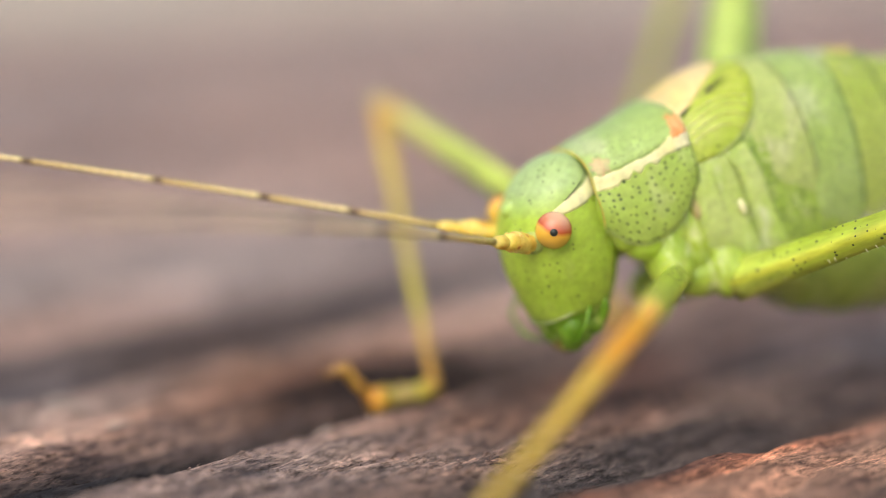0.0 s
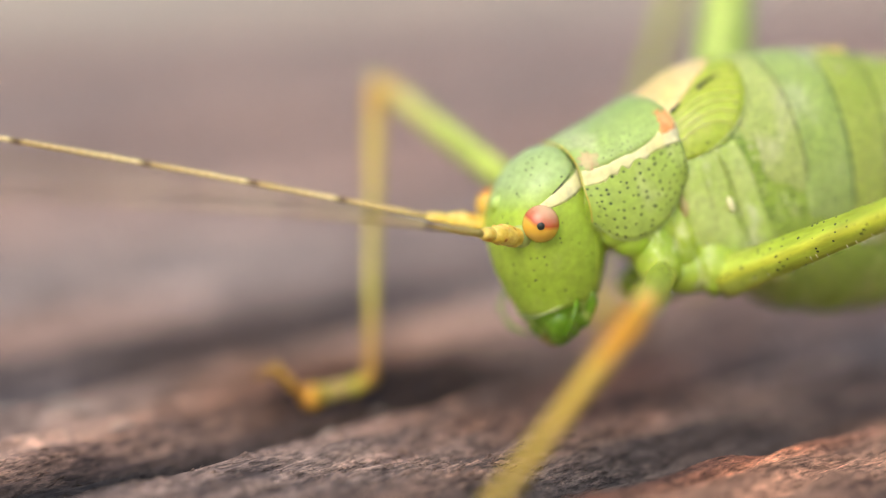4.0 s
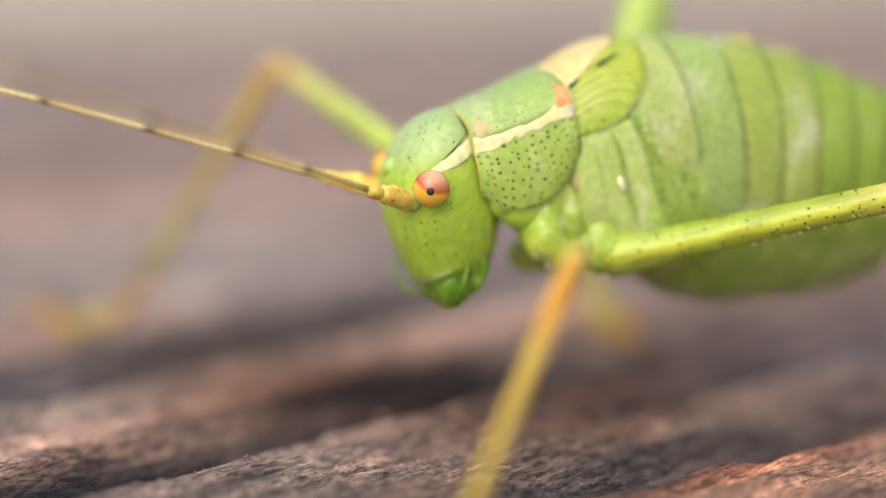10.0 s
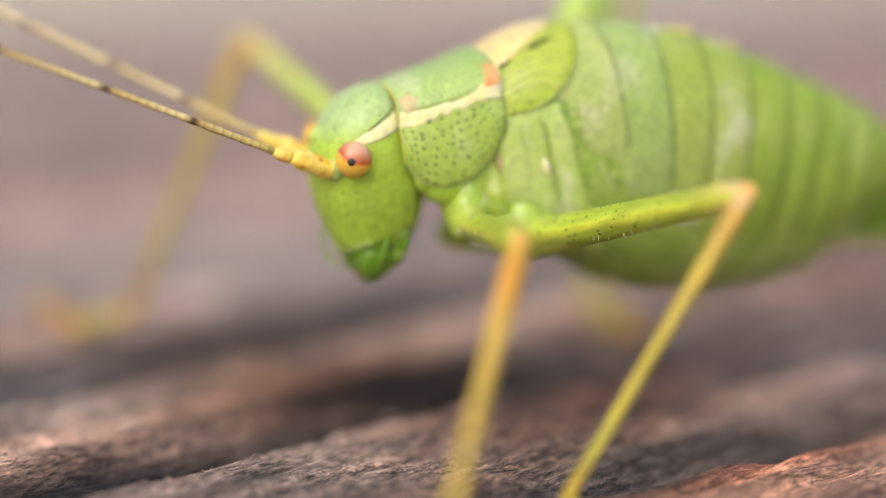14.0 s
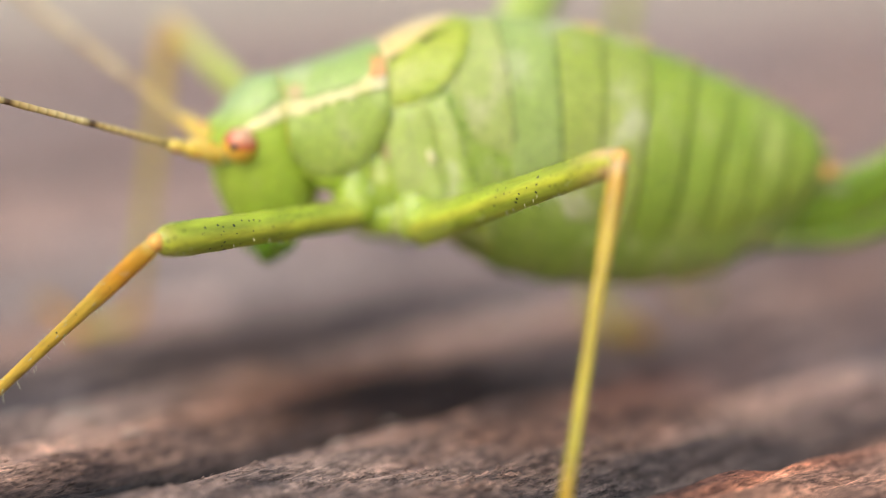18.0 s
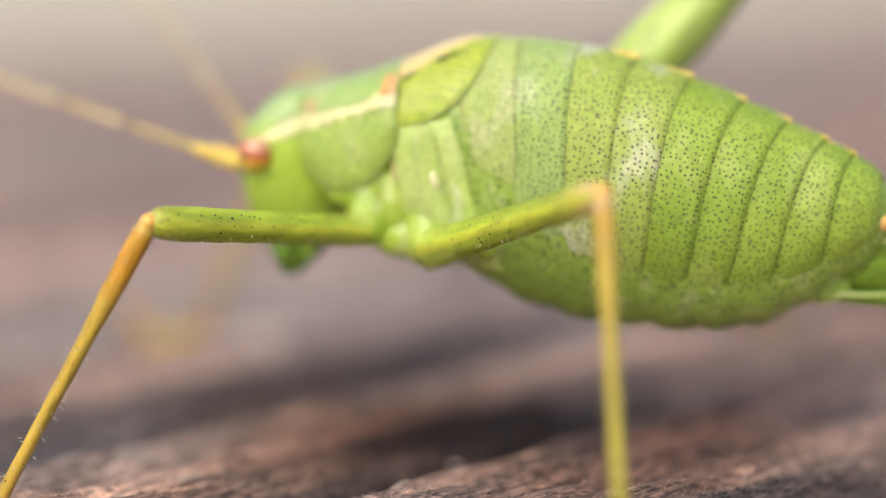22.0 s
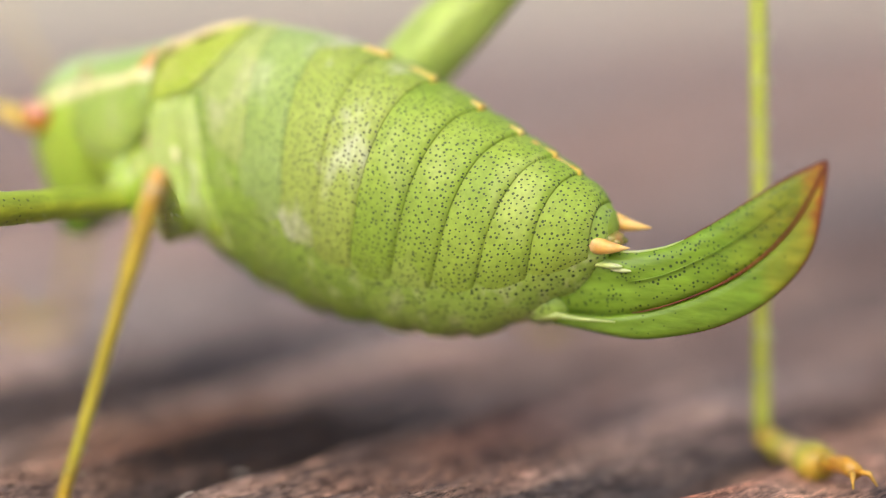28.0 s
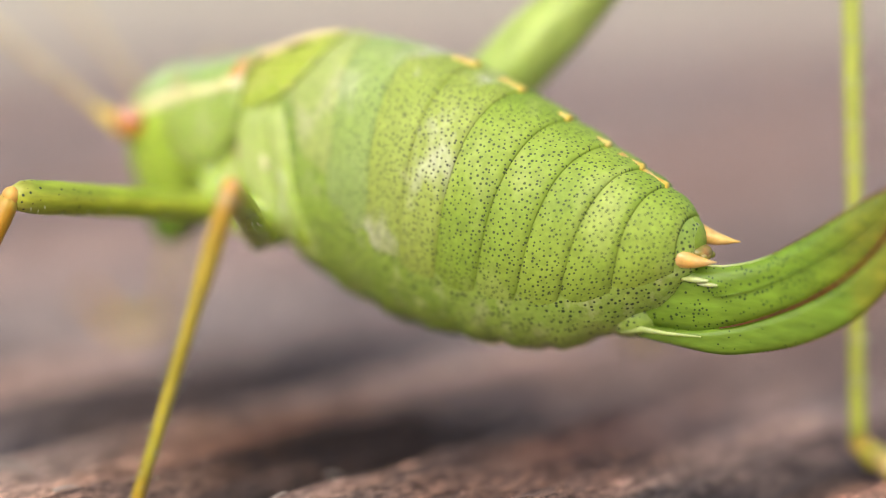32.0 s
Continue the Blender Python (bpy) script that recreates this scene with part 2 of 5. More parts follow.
M_tibM = leg_skin("middle_tibia_skin", [(0, (0.72, 0.55, 0.30)), (0.06, (0.60, 0.36, 0.05)), (0.2, (0.57, 0.42, 0.06)), (0.8, (0.46, 0.40, 0.045)), (1.0, (0.48, 0.26, 0.03))], 7.4, dots=(6000, 0.16, 0.3))
M_tibH = leg_skin("hind_tibia_skin", [(0, (0.50, 0.58, 0.12)), (0.6, (0.52, 0.56, 0.10)), (0.93, (0.50, 0.55, 0.09)), (1.0, (0.50, 0.50, 0.08))], 17.2, dots=(6000, 0.16, 0.4))
M_tars = leg_skin("tarsus_skin", [(0, (0.60, 0.34, 0.05)), (0.2, (0.48, 0.42, 0.06)), (0.36, (0.70, 0.50, 0.20)), (0.45, (0.46, 0.42, 0.06)), (0.62, (0.68, 0.32, 0.03)), (0.85, (0.60, 0.34, 0.06)), (1.0, (0.3, 0.15, 0.04))], 2.9)
M_tarsH = leg_skin("hind_tarsus_skin", [(0, (0.60, 0.34, 0.05)), (0.2, (0.48, 0.42, 0.06)), (0.36, (0.70, 0.50, 0.20)), (0.45, (0.46, 0.42, 0.06)), (0.62, (0.68, 0.32, 0.03)), (0.85, (0.60, 0.34, 0.06)), (1.0, (0.62, 0.40, 0.08))], 5.3)
M_blade = leg_skin("ovipositor_blade", [(0.55, (0.21, 0.345, 0.035)), (0.85, (0.19, 0.32, 0.025)), (0.95, (0.24, 0.27, 0.025)), (0.985, (0.42, 0.20, 0.03)), (1.0, (0.36, 0.08, 0.02))], -14.95, dots=(10000, 0.33, 0.7), rough=0.25, dot=(0.05, 0.085, 0.02))
M_blade_low = leg_skin("lower_blade", [(0.55, (0.19, 0.31, 0.035)), (0.9, (0.18, 0.30, 0.028)), (0.97, (0.32, 0.30, 0.03)), (1.0, (0.36, 0.08, 0.02))], -14.95, dots=(8200, 0.2, 0.25), rough=0.25)
M_hair = chitin("pale_bristle", (0.55, 0.58, 0.35), (0.6, 0.6, 0.4), None, sss=0.0)


def antenna_material():
    m, n, l, bs = material("antenna_skin", 0.4, 0.15)
    vec = n.new("ShaderNodeTexCoord").outputs["Object"]
    sx = n.new("ShaderNodeSeparateXYZ")
    l.new(vec, sx.inputs[0])
    rings = n.new("ShaderNodeMath")
    rings.operation = "MULTIPLY"
    l.new(sx.outputs[0], rings.inputs[0])
    rings.inputs[1].default_value = 1 / (0.22 * MM)
    fr = n.new("ShaderNodeMath")
    fr.operation = "FRACT"
    l.new(rings.outputs[0], fr.inputs[0])
    r1 = ramp(n, [(0.0, (0.46, 0.33, 0.12)), (0.2, (0.66, 0.52, 0.22)), (0.8, (0.60, 0.44, 0.17)), (1.0, (0.48, 0.35, 0.13))])
    l.new(fr.outputs[0], r1.inputs[0])
    along = n.new("ShaderNodeMath")
    along.operation = "MULTIPLY"
    l.new(sx.outputs[0], along.inputs[0])
    along.inputs[1].default_value = 1 / (20 * MM)
    band = [(0.0, (0.9, 1.0, 0.6)), (0.12, (1.0, 1.0, 0.9)), (0.145, (1, 1, 1))]
    for p in (0.165, 0.265, 0.385, 0.53, 0.7, 0.88):
        band += [(p - 0.008, (0.95, 0.9, 0.85)), (p, (0.14, 0.09, 0.08)), (p + 0.004, (0.14, 0.09, 0.08)), (p + 0.010, (1.3, 1.4, 1.7))]
    r2 = ramp(n, band)
    l.new(along.outputs[0], r2.inputs[0])
    l.new(mix(n, l, 1.0, r1.outputs[0], r2.outputs[0], "MULTIPLY"), bs.inputs["Base Color"])
    return m


M_ant = antenna_material()


def wood_material():
    """Weathered board; object x runs along the grain, y across it."""
    m, n, l, bs = material("weathered_wood", 0.75, 0.0, 0.35)
    vec = n.new("ShaderNodeTexCoord").outputs["Object"]
    # bands of tone across the grain, darkest along the grooves; the second map coordinate runs across the grain with
    # its bends
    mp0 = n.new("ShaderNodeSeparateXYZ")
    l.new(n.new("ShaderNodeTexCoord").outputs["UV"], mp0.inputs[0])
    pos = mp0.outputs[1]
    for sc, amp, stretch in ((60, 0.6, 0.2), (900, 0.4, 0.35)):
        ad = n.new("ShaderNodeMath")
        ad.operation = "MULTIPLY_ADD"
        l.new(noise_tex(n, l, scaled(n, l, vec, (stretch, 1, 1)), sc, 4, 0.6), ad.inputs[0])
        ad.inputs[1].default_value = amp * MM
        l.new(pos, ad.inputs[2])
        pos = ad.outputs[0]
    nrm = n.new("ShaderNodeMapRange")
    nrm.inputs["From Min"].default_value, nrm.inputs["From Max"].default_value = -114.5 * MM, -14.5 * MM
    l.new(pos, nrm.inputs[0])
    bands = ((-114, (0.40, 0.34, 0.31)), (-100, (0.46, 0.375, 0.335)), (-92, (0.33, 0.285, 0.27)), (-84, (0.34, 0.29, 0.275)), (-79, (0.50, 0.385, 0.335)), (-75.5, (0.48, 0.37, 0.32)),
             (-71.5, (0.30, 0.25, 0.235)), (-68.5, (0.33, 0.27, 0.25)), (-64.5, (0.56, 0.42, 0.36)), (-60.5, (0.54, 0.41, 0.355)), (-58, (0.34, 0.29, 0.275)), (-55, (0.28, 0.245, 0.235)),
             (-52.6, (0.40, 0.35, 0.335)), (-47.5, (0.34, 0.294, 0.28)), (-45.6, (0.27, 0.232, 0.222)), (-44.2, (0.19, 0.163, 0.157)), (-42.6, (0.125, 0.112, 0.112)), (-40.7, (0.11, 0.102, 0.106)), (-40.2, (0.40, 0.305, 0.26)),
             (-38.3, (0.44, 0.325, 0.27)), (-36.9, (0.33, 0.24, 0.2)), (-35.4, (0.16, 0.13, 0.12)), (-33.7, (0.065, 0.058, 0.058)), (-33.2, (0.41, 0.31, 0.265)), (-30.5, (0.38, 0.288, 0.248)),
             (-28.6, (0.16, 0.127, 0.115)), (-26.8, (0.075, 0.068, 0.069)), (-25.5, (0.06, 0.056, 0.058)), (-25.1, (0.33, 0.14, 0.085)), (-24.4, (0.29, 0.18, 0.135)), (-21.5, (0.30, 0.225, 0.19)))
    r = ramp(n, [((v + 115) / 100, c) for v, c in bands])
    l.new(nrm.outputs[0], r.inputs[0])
    # old stains, two with the insect's shadow painted in, each with its own outline: place along and across the grain,
    # size, colour, strength
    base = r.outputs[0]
    # those at (33.8, -31.0) and (32.6, -42.8) mix brown wood with painted body shadow
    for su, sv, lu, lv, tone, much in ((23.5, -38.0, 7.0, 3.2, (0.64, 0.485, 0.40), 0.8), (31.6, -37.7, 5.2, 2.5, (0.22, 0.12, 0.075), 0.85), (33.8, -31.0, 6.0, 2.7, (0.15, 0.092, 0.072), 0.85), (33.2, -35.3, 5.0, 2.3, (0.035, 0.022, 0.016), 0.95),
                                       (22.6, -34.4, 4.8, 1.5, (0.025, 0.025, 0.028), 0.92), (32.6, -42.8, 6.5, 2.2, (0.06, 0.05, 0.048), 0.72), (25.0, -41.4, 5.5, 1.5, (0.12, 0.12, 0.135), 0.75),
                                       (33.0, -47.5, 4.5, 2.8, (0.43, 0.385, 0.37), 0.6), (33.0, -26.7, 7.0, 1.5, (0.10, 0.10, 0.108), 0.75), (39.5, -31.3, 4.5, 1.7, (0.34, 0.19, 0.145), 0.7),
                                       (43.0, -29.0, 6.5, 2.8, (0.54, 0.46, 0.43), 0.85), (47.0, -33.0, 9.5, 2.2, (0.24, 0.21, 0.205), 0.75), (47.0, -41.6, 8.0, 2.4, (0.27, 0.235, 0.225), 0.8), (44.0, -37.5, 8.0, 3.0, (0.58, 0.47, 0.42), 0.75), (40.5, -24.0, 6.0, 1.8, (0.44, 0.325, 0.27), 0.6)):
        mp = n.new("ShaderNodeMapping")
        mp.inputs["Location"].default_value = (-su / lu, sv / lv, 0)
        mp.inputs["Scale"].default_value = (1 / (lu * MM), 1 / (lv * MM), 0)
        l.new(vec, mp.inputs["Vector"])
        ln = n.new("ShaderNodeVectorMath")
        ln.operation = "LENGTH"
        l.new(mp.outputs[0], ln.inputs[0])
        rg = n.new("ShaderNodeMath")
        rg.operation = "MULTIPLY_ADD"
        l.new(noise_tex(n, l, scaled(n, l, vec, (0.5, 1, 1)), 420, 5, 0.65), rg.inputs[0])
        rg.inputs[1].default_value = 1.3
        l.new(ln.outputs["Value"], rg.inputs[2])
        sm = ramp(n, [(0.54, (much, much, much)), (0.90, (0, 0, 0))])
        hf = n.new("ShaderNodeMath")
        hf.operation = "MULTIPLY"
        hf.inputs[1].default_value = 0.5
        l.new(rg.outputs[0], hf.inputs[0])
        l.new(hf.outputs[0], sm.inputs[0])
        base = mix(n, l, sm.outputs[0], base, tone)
    # blotches along the grain
    blot = ramp(n, [(0.34, (0.66, 0.66, 0.68)), (0.5, (1.06, 1.06, 1.06)), (0.7, (1.34, 1.27, 1.2))])
    l.new(noise_tex(n, l, scaled(n, l, vec, (0.35, 1, 1)), 190, 4, 0.6), blot.inputs[0])
    col = mix(n, l, 1.0, base, blot.outputs[0], "MULTIPLY")
    # long streaks of grain
    lines = ramp(n, [(0.36, (0.56, 0.56, 0.58)), (0.5, (1, 1, 1)), (0.64, (1.28, 1.25, 1.22))])
    l.new(noise_tex(n, l, scaled(n, l, vec, (0.045, 1, 1)), 340, 4, 0.6), lines.inputs[0])
    col = mix(n, l, 1.0, col, lines.outputs[0], "MULTIPLY")
    # finer streaks, as thick as a fibre bundle
    thin = ramp(n, [(0.34, (0.6, 0.59, 0.6)), (0.5, (1, 1, 1)), (0.66, (1.32, 1.28, 1.24))])
    l.new(noise_tex(n, l, scaled(n, l, vec, (0.035, 1, 1)), 1150, 4, 0.65), thin.inputs[0])
    col = mix(n, l, 1.0, col, thin.outputs[0], "MULTIPLY")
    hue = ramp(n, [(0.42, (0, 0, 0)), (0.66, (1, 1, 1))])
    l.new(noise_tex(n, l, scaled(n, l, vec, (0.3, 1, 1)), 120, 3, 0.6), hue.inputs[0])
    hm = n.new("ShaderNodeMath")
    hm.operation = "MULTIPLY"
    hm.inputs[1].default_value = 0.5
    l.new(hue.outputs[0], hm.inputs[0])
    col = mix(n, l, hm.outputs[0], col, mix(n, l, 1.0, col, (1.3, 0.85, 0.62), "MULTIPLY"))
    # dark and pale mottles of worn earlywood, then fibres at two sizes
    mot = ramp(n, [(0.36, (0.34, 0.34, 0.37)), (0.44, (0.8, 0.8, 0.82)), (0.55, (1.1, 1.08, 1.05)), (0.63, (1.6, 1.54, 1.5))])
    l.new(noise_tex(n, l, scaled(n, l, vec, (0.45, 1, 1)), 900, 6, 0.7, 0.4), mot.inputs[0])
    col = mix(n, l, 0.8, col, mix(n, l, 1.0, col, mot.outputs[0], "MULTIPLY"))
    fib = noise_tex(n, l, scaled(n, l, vec, (0.3, 1, 1)), 5600, 4, 0.72, 0.2)
    ff = ramp(n, [(0.38, (0.45, 0.43, 0.43)), (0.5, (0.97, 0.97, 0.97)), (0.62, (1.5, 1.45, 1.4))])
    l.new(fib, ff.inputs[0])
    col = mix(n, l, 1.0, col, ff.outputs[0], "MULTIPLY")
    fleck = noise_tex(n, l, scaled(n, l, vec, (0.26, 1, 1)), 12000, 3, 0.75, 0.2)
    fk = ramp(n, [(0.38, (0.38, 0.36, 0.35)), (0.47, (0.88, 0.88, 0.88)), (0.58, (1.15, 1.13, 1.1)), (0.68, (1.8, 1.74, 1.68))])
    l.new(fleck, fk.inputs[0])
    col = mix(n, l, 1.0, col, fk.outputs[0], "MULTIPLY")
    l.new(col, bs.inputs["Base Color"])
    hsum = n.new("ShaderNodeMath")
    hsum.operation = "MULTIPLY_ADD"
    l.new(fleck, hsum.inputs[0])
    hsum.inputs[1].default_value = 0.6
    l.new(fib, hsum.inputs[2])
    bumped(n, l, bs, hsum.outputs[0], 0.7, 0.00025)
    return m


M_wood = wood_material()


def paving_material():
    m, n, l, bs = material("pale_paving", 0.9)
    vec = n.new("ShaderNodeTexCoord").outputs["Object"]
    r = ramp(n, [(0.3, (0.56, 0.49, 0.36)), (0.7, (0.68, 0.60, 0.46))])
    l.new(noise_tex(n, l, vec, 9, 5, 0.6), r.inputs[0])
    l.new(r.outputs[0], bs.inputs["Base Color"])
    bumped(n, l, bs, noise_tex(n, l, vec, 160, 4), 0.4, 0.003)
    return m


M_pave = paving_material()


# ---- building helpers ----
def glide(rows, t):
    """Smooth monotone curve through rows of (t, values...)."""
    a = np.asarray(rows, float)
    x, y = a[:, 0], a[:, 1:]
    h = np.diff(x)[:, None]
    d = np.diff(y, axis=0) / h
    s = np.zeros_like(y)
    s[0], s[-1] = d[0] * 0.0, d[-1] * 0.0
    if len(x) > 2:
        w1, w2 = 2 * h[1:] + h[:-1], h[1:] + 2 * h[:-1]
        same = d[:-1] * d[1:] > 0
        den = w1 / np.where(same, d[:-1], 1) + w2 / np.where(same, d[1:], 1)
        s[1:-1] = np.where(same, (w1 + w2) / np.where(same, den, 1), 0)
    t = min(max(t, x[0]), x[-1])
    i = min(int(np.searchsorted(x, t, "right")) - 1, len(x) - 2)
    u, hh = (t - x[i]) / h[i, 0], h[i, 0]
    return y[i] * (1 + 2 * u) * (1 - u) ** 2 + y[i + 1] * u * u * (3 - 2 * u) + hh * (s[i] * u * (1 - u) ** 2 - s[i + 1] * u * u * (1 - u))


def part(name, bm, mat, parent=None, label="", smooth=True, origin=(0, 0, 0)):
    """Link a bmesh (in mm) as one mesh under a thing or a part; origin: its own zero, in mm of the parent's space."""
    bmesh.ops.recalc_face_normals(bm, faces=bm.faces)
    size = UNIT if parent or name == "pupil_spot" else MM
    bmesh.ops.transform(bm, matrix=Matrix.Scale(size, 4) @ Matrix.Translation([-c for c in origin]), verts=bm.verts)
    me = bpy.data.meshes.new(name)
    bm.to_mesh(me)
    bm.free()
    me.materials.append(mat)
    if smooth:
        me.polygons.foreach_set("use_smooth", [True] * len(me.polygons))
    ob = new(name, me)
    ob.location = Vector(origin) * size
    if parent:
        ob.parent = parent
    return tagged(ob, label)


def loft(bm, rings, cap=True):
    """Skin closed rings of equal count."""
    vs = [[bm.verts.new(p) for p in r] for r in rings]
    n = len(vs[0])
    for a, b in zip(vs, vs[1:]):
        for i in range(n):
            bm.faces.new((a[i], a[(i + 1) % n], b[(i + 1) % n], b[i]))
    if cap:
        bm.faces.new(vs[0][::-1])
        bm.faces.new(vs[-1])
    return bm


def grid_shell(bm, outer, inner):
    """A thin plate from two grids of points, closed round its rim."""
    def lay(g):
        return [[bm.verts.new(p) for p in row] for row in g]
    o, i = lay(outer), lay(inner)
    nr, nc = len(o), len(o[0])
    mid, place, run = nc // 2, {}, 0.0
    for r in range(nr):
        run += (o[r][mid].co - o[r - 1][mid].co).length if r else 0.0
        lens = [0.0]
        for c in range(1, nc):
            lens.append(lens[-1] + (o[r][c].co - o[r][c - 1].co).length)
        for c in range(nc):
            place[o[r][c]] = place[i[r][c]] = (run * UNIT, (lens[c] - lens[mid]) * UNIT)
    for r in range(nr - 1):
        for c in range(nc - 1):
            bm.faces.new((o[r][c], o[r][c + 1], o[r + 1][c + 1], o[r + 1][c]))
            bm.faces.new((i[r][c], i[r + 1][c], i[r + 1][c + 1], i[r][c + 1]))
    rim = [(0, c) for c in range(nc)] + [(r, nc - 1) for r in range(1, nr)] + [(nr - 1, c) for c in range(nc - 2, -1, -1)] + [(r, 0) for r in range(nr - 2, 0, -1)]
    for (a, b), (c, d) in zip(rim, rim[1:] + rim[:1]):
        bm.faces.new((o[a][b], i[a][b], i[c][d], o[c][d]))
    skin = bm.loops.layers.uv.new("skin")
    for f in bm.faces:
        for lp in f.loops:
            if lp.vert in place:
                lp[skin].uv = place[lp.vert]
    return bm


def tube(bm, pts, radii, n=8, flat=1.0):
    """A round or flattened rod along points."""
    pts = [Vector(p) for p in pts]
    rings, side = [], None
    for k, p in enumerate(pts):
        d = (pts[min(k + 1, len(pts) - 1)] - pts[max(k - 1, 0)]).normalized()
        if side is None:
            side = d.cross(Vector((0, 0, 1)) if abs(d.z) < 0.9 else Vector((0, 1, 0))).normalized()
        side = (side - d * side.dot(d)).normalized()
        up = side.cross(d)
        r = radii[k] if isinstance(radii, (list, tuple)) else radii
        rings.append([p + side * (r * flat * math.cos(a)) + up * (r * math.sin(a)) for a in (2 * math.pi * j / n for j in range(n))])
    return loft(bm, rings)


def ball(bm, c, r, seg=16, rings=10, turn=None):
    r = r if isinstance(r, (tuple, list)) else (r, r, r)
    m = Matrix.Translation(c) @ (turn or Matrix()) @ Matrix.Diagonal((*r, 1))
    bmesh.ops.create_uvsphere(bm, u_segments=seg, v_segments=rings, radius=1, matrix=m)
    return bm


# ---- the board and what lies beyond ----
GRAIN = 44.4  # degrees from world x to the direction of the grain


def grain_bend(u, v):
    """How far the grain swerves across the board at a place, in mm."""
    far = np.clip(u - 41, 0, 12)
    near = np.clip((v + 30) / 4, 0, 1)
    return 0.16 * far + 0.16 * near * np.clip(u - 33, -6, 9) + 0.12 * np.sin(u * 0.3 + v * 0.2) + 0.07 * np.sin(u * 0.9 + v)


def wood_height(u, v):
    """Height of the weathered surface in mm, u along the grain, v across it towards the camera."""
    z = np.zeros_like(u)
    bend = grain_bend(u, v)
    # grooves: place across the grain, depth, width of the far slope and of the near wall
    for v0, depth, far, near in ((-25.9, 0.6, 1.5, 0.5), (-34.1, 0.5, 1.7, 0.75), (-41.0, 0.55, 1.4, 0.7), (-52.4, 0.4, 1.2, 0.9), (-59.5, 0.35, 1.3, 1.2), (-71.0, 0.5, 2.0, 2.0), (-82.0, 0.5, 2.0, 2.0),
                                 (-97.0, 0.6, 2.5, 2.5), (-112.0, 0.7, 2.5, 2.5), (-125.0, 0.6, 2.5, 2.5), (-18.0, 0.6, 1.2, 1.2), (-9.0, 0.7, 1.3, 1.3), (2.0, 0.6, 1.4, 1.4), (14.0, 0.6, 1.4, 1.4)):
        w = v - v0 - bend
        z -= depth * np.exp(-(w / np.where(w < 0, far, near)) ** 2)
    z += 0.07 * np.sin(v * 1.7 + 0.8 * np.sin(u * 0.09)) + 0.05 * np.sin(v * 4.1 + np.sin(u * 0.21) * 1.2)
    return z


def fibre_field(u, v, rng):
    """Small uneven relief, longer along the grain."""
    z = np.zeros_like(u)
    for k in range(26):
        fv, fu, a = rng.uniform(4, 16), rng.uniform(0.15, 1.1), rng.uniform(0, 6.28)
        z += np.sin(v * fv + 2.2 * np.sin(u * fu + a) + u * rng.uniform(-1.2, 1.2) + a) * 0.16 / fv
    for k in range(18):
        fv, fu, a = rng.uniform(1.0, 4), rng.uniform(0.4, 2.0), rng.uniform(0, 6.28)
        z += np.sin(v * fv + a) * np.sin(u * fu + 2 * a + v * 0.6) * 0.05 / fv ** 0.5
    return z * 0.55


def steps(a, b, fine_a, fine_b, fine, growth=1.06):
    mid = list(np.arange(fine_a, fine_b + fine, fine))
    lo, d = [], fine
    x = fine_a
    while x > a:
        d = min(d * growth, 1.6)
        x -= d
        lo.append(max(x, a))
    hi, d, x = [], fine, mid[-1]
    while x < b:
        d = min(d * growth, 1.6)
        x += d
        hi.append(min(x, b))
    return np.array(lo[::-1] + mid + hi)


def wooden_board():
    rng = np.random.default_rng(4)
    us, vs = steps(-130, 290, 12, 56, 0.16), steps(-166, 42, -56, -21, 0.11)
    u, v = np.meshgrid(us, vs, indexing="ij")
    z = wood_height(u, v) + fibre_field(u, v, rng)
    edge = np.minimum(np.minimum(u + 130, 290 - u), np.minimum(v + 166, 42 - v))
    z -= np.clip(3 - edge, 0, 3) ** 2 * 0.3
    nu, nv = u.shape
    co = np.stack([u, -v, z], -1).reshape(-1, 3)
    idx = np.arange(nu * nv).reshape(nu, nv)
    quads = np.stack([idx[:-1, :-1], idx[:-1, 1:], idx[1:, 1:], idx[1:, :-1]], -1).reshape(-1, 4)
    rim = np.concatenate([idx[:, 0], idx[-1, 1:], idx[-2::-1, -1], idx[0, -2:0:-1]])
    low = co[rim].copy()
    low[:, 2] = -28.0
    base = len(co) + np.arange(len(rim))
    nxt = np.roll(np.arange(len(rim)), -1)
    side = np.stack([rim, rim[nxt], base[nxt], base], -1)
    co = np.concatenate([co, low]) * MM
    faces = quads.tolist() + side.tolist() + [base.tolist()]
    me = bpy.data.meshes.new("wooden_board")
    me.from_pydata(co.tolist(), [], faces)
    me.polygons.foreach_set("use_smooth", [True] * len(me.polygons))
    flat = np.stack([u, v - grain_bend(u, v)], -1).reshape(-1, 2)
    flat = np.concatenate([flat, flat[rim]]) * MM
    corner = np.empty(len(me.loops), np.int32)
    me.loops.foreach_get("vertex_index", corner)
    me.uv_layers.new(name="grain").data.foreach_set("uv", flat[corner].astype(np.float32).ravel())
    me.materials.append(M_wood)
    ob = new("wooden_board", me)
    ob.rotation_euler = (0, 0, radians(GRAIN))
    return tagged(ob, "weathered grey-brown wooden board with deep dark grain grooves", "board", kind="structure")


def far_ground():
    bm = bmesh.new()
    bmesh.ops.create_grid(bm, x_segments=24, y_segments=24, size=60000)
    bmesh.ops.translate(bm, verts=bm.verts, vec=(0, 0, -28.5))
    ob = part("ground", bm, M_pave)
    tagged(ob, "pale sandy paving under and beyond the board", "ground", kind="structure")


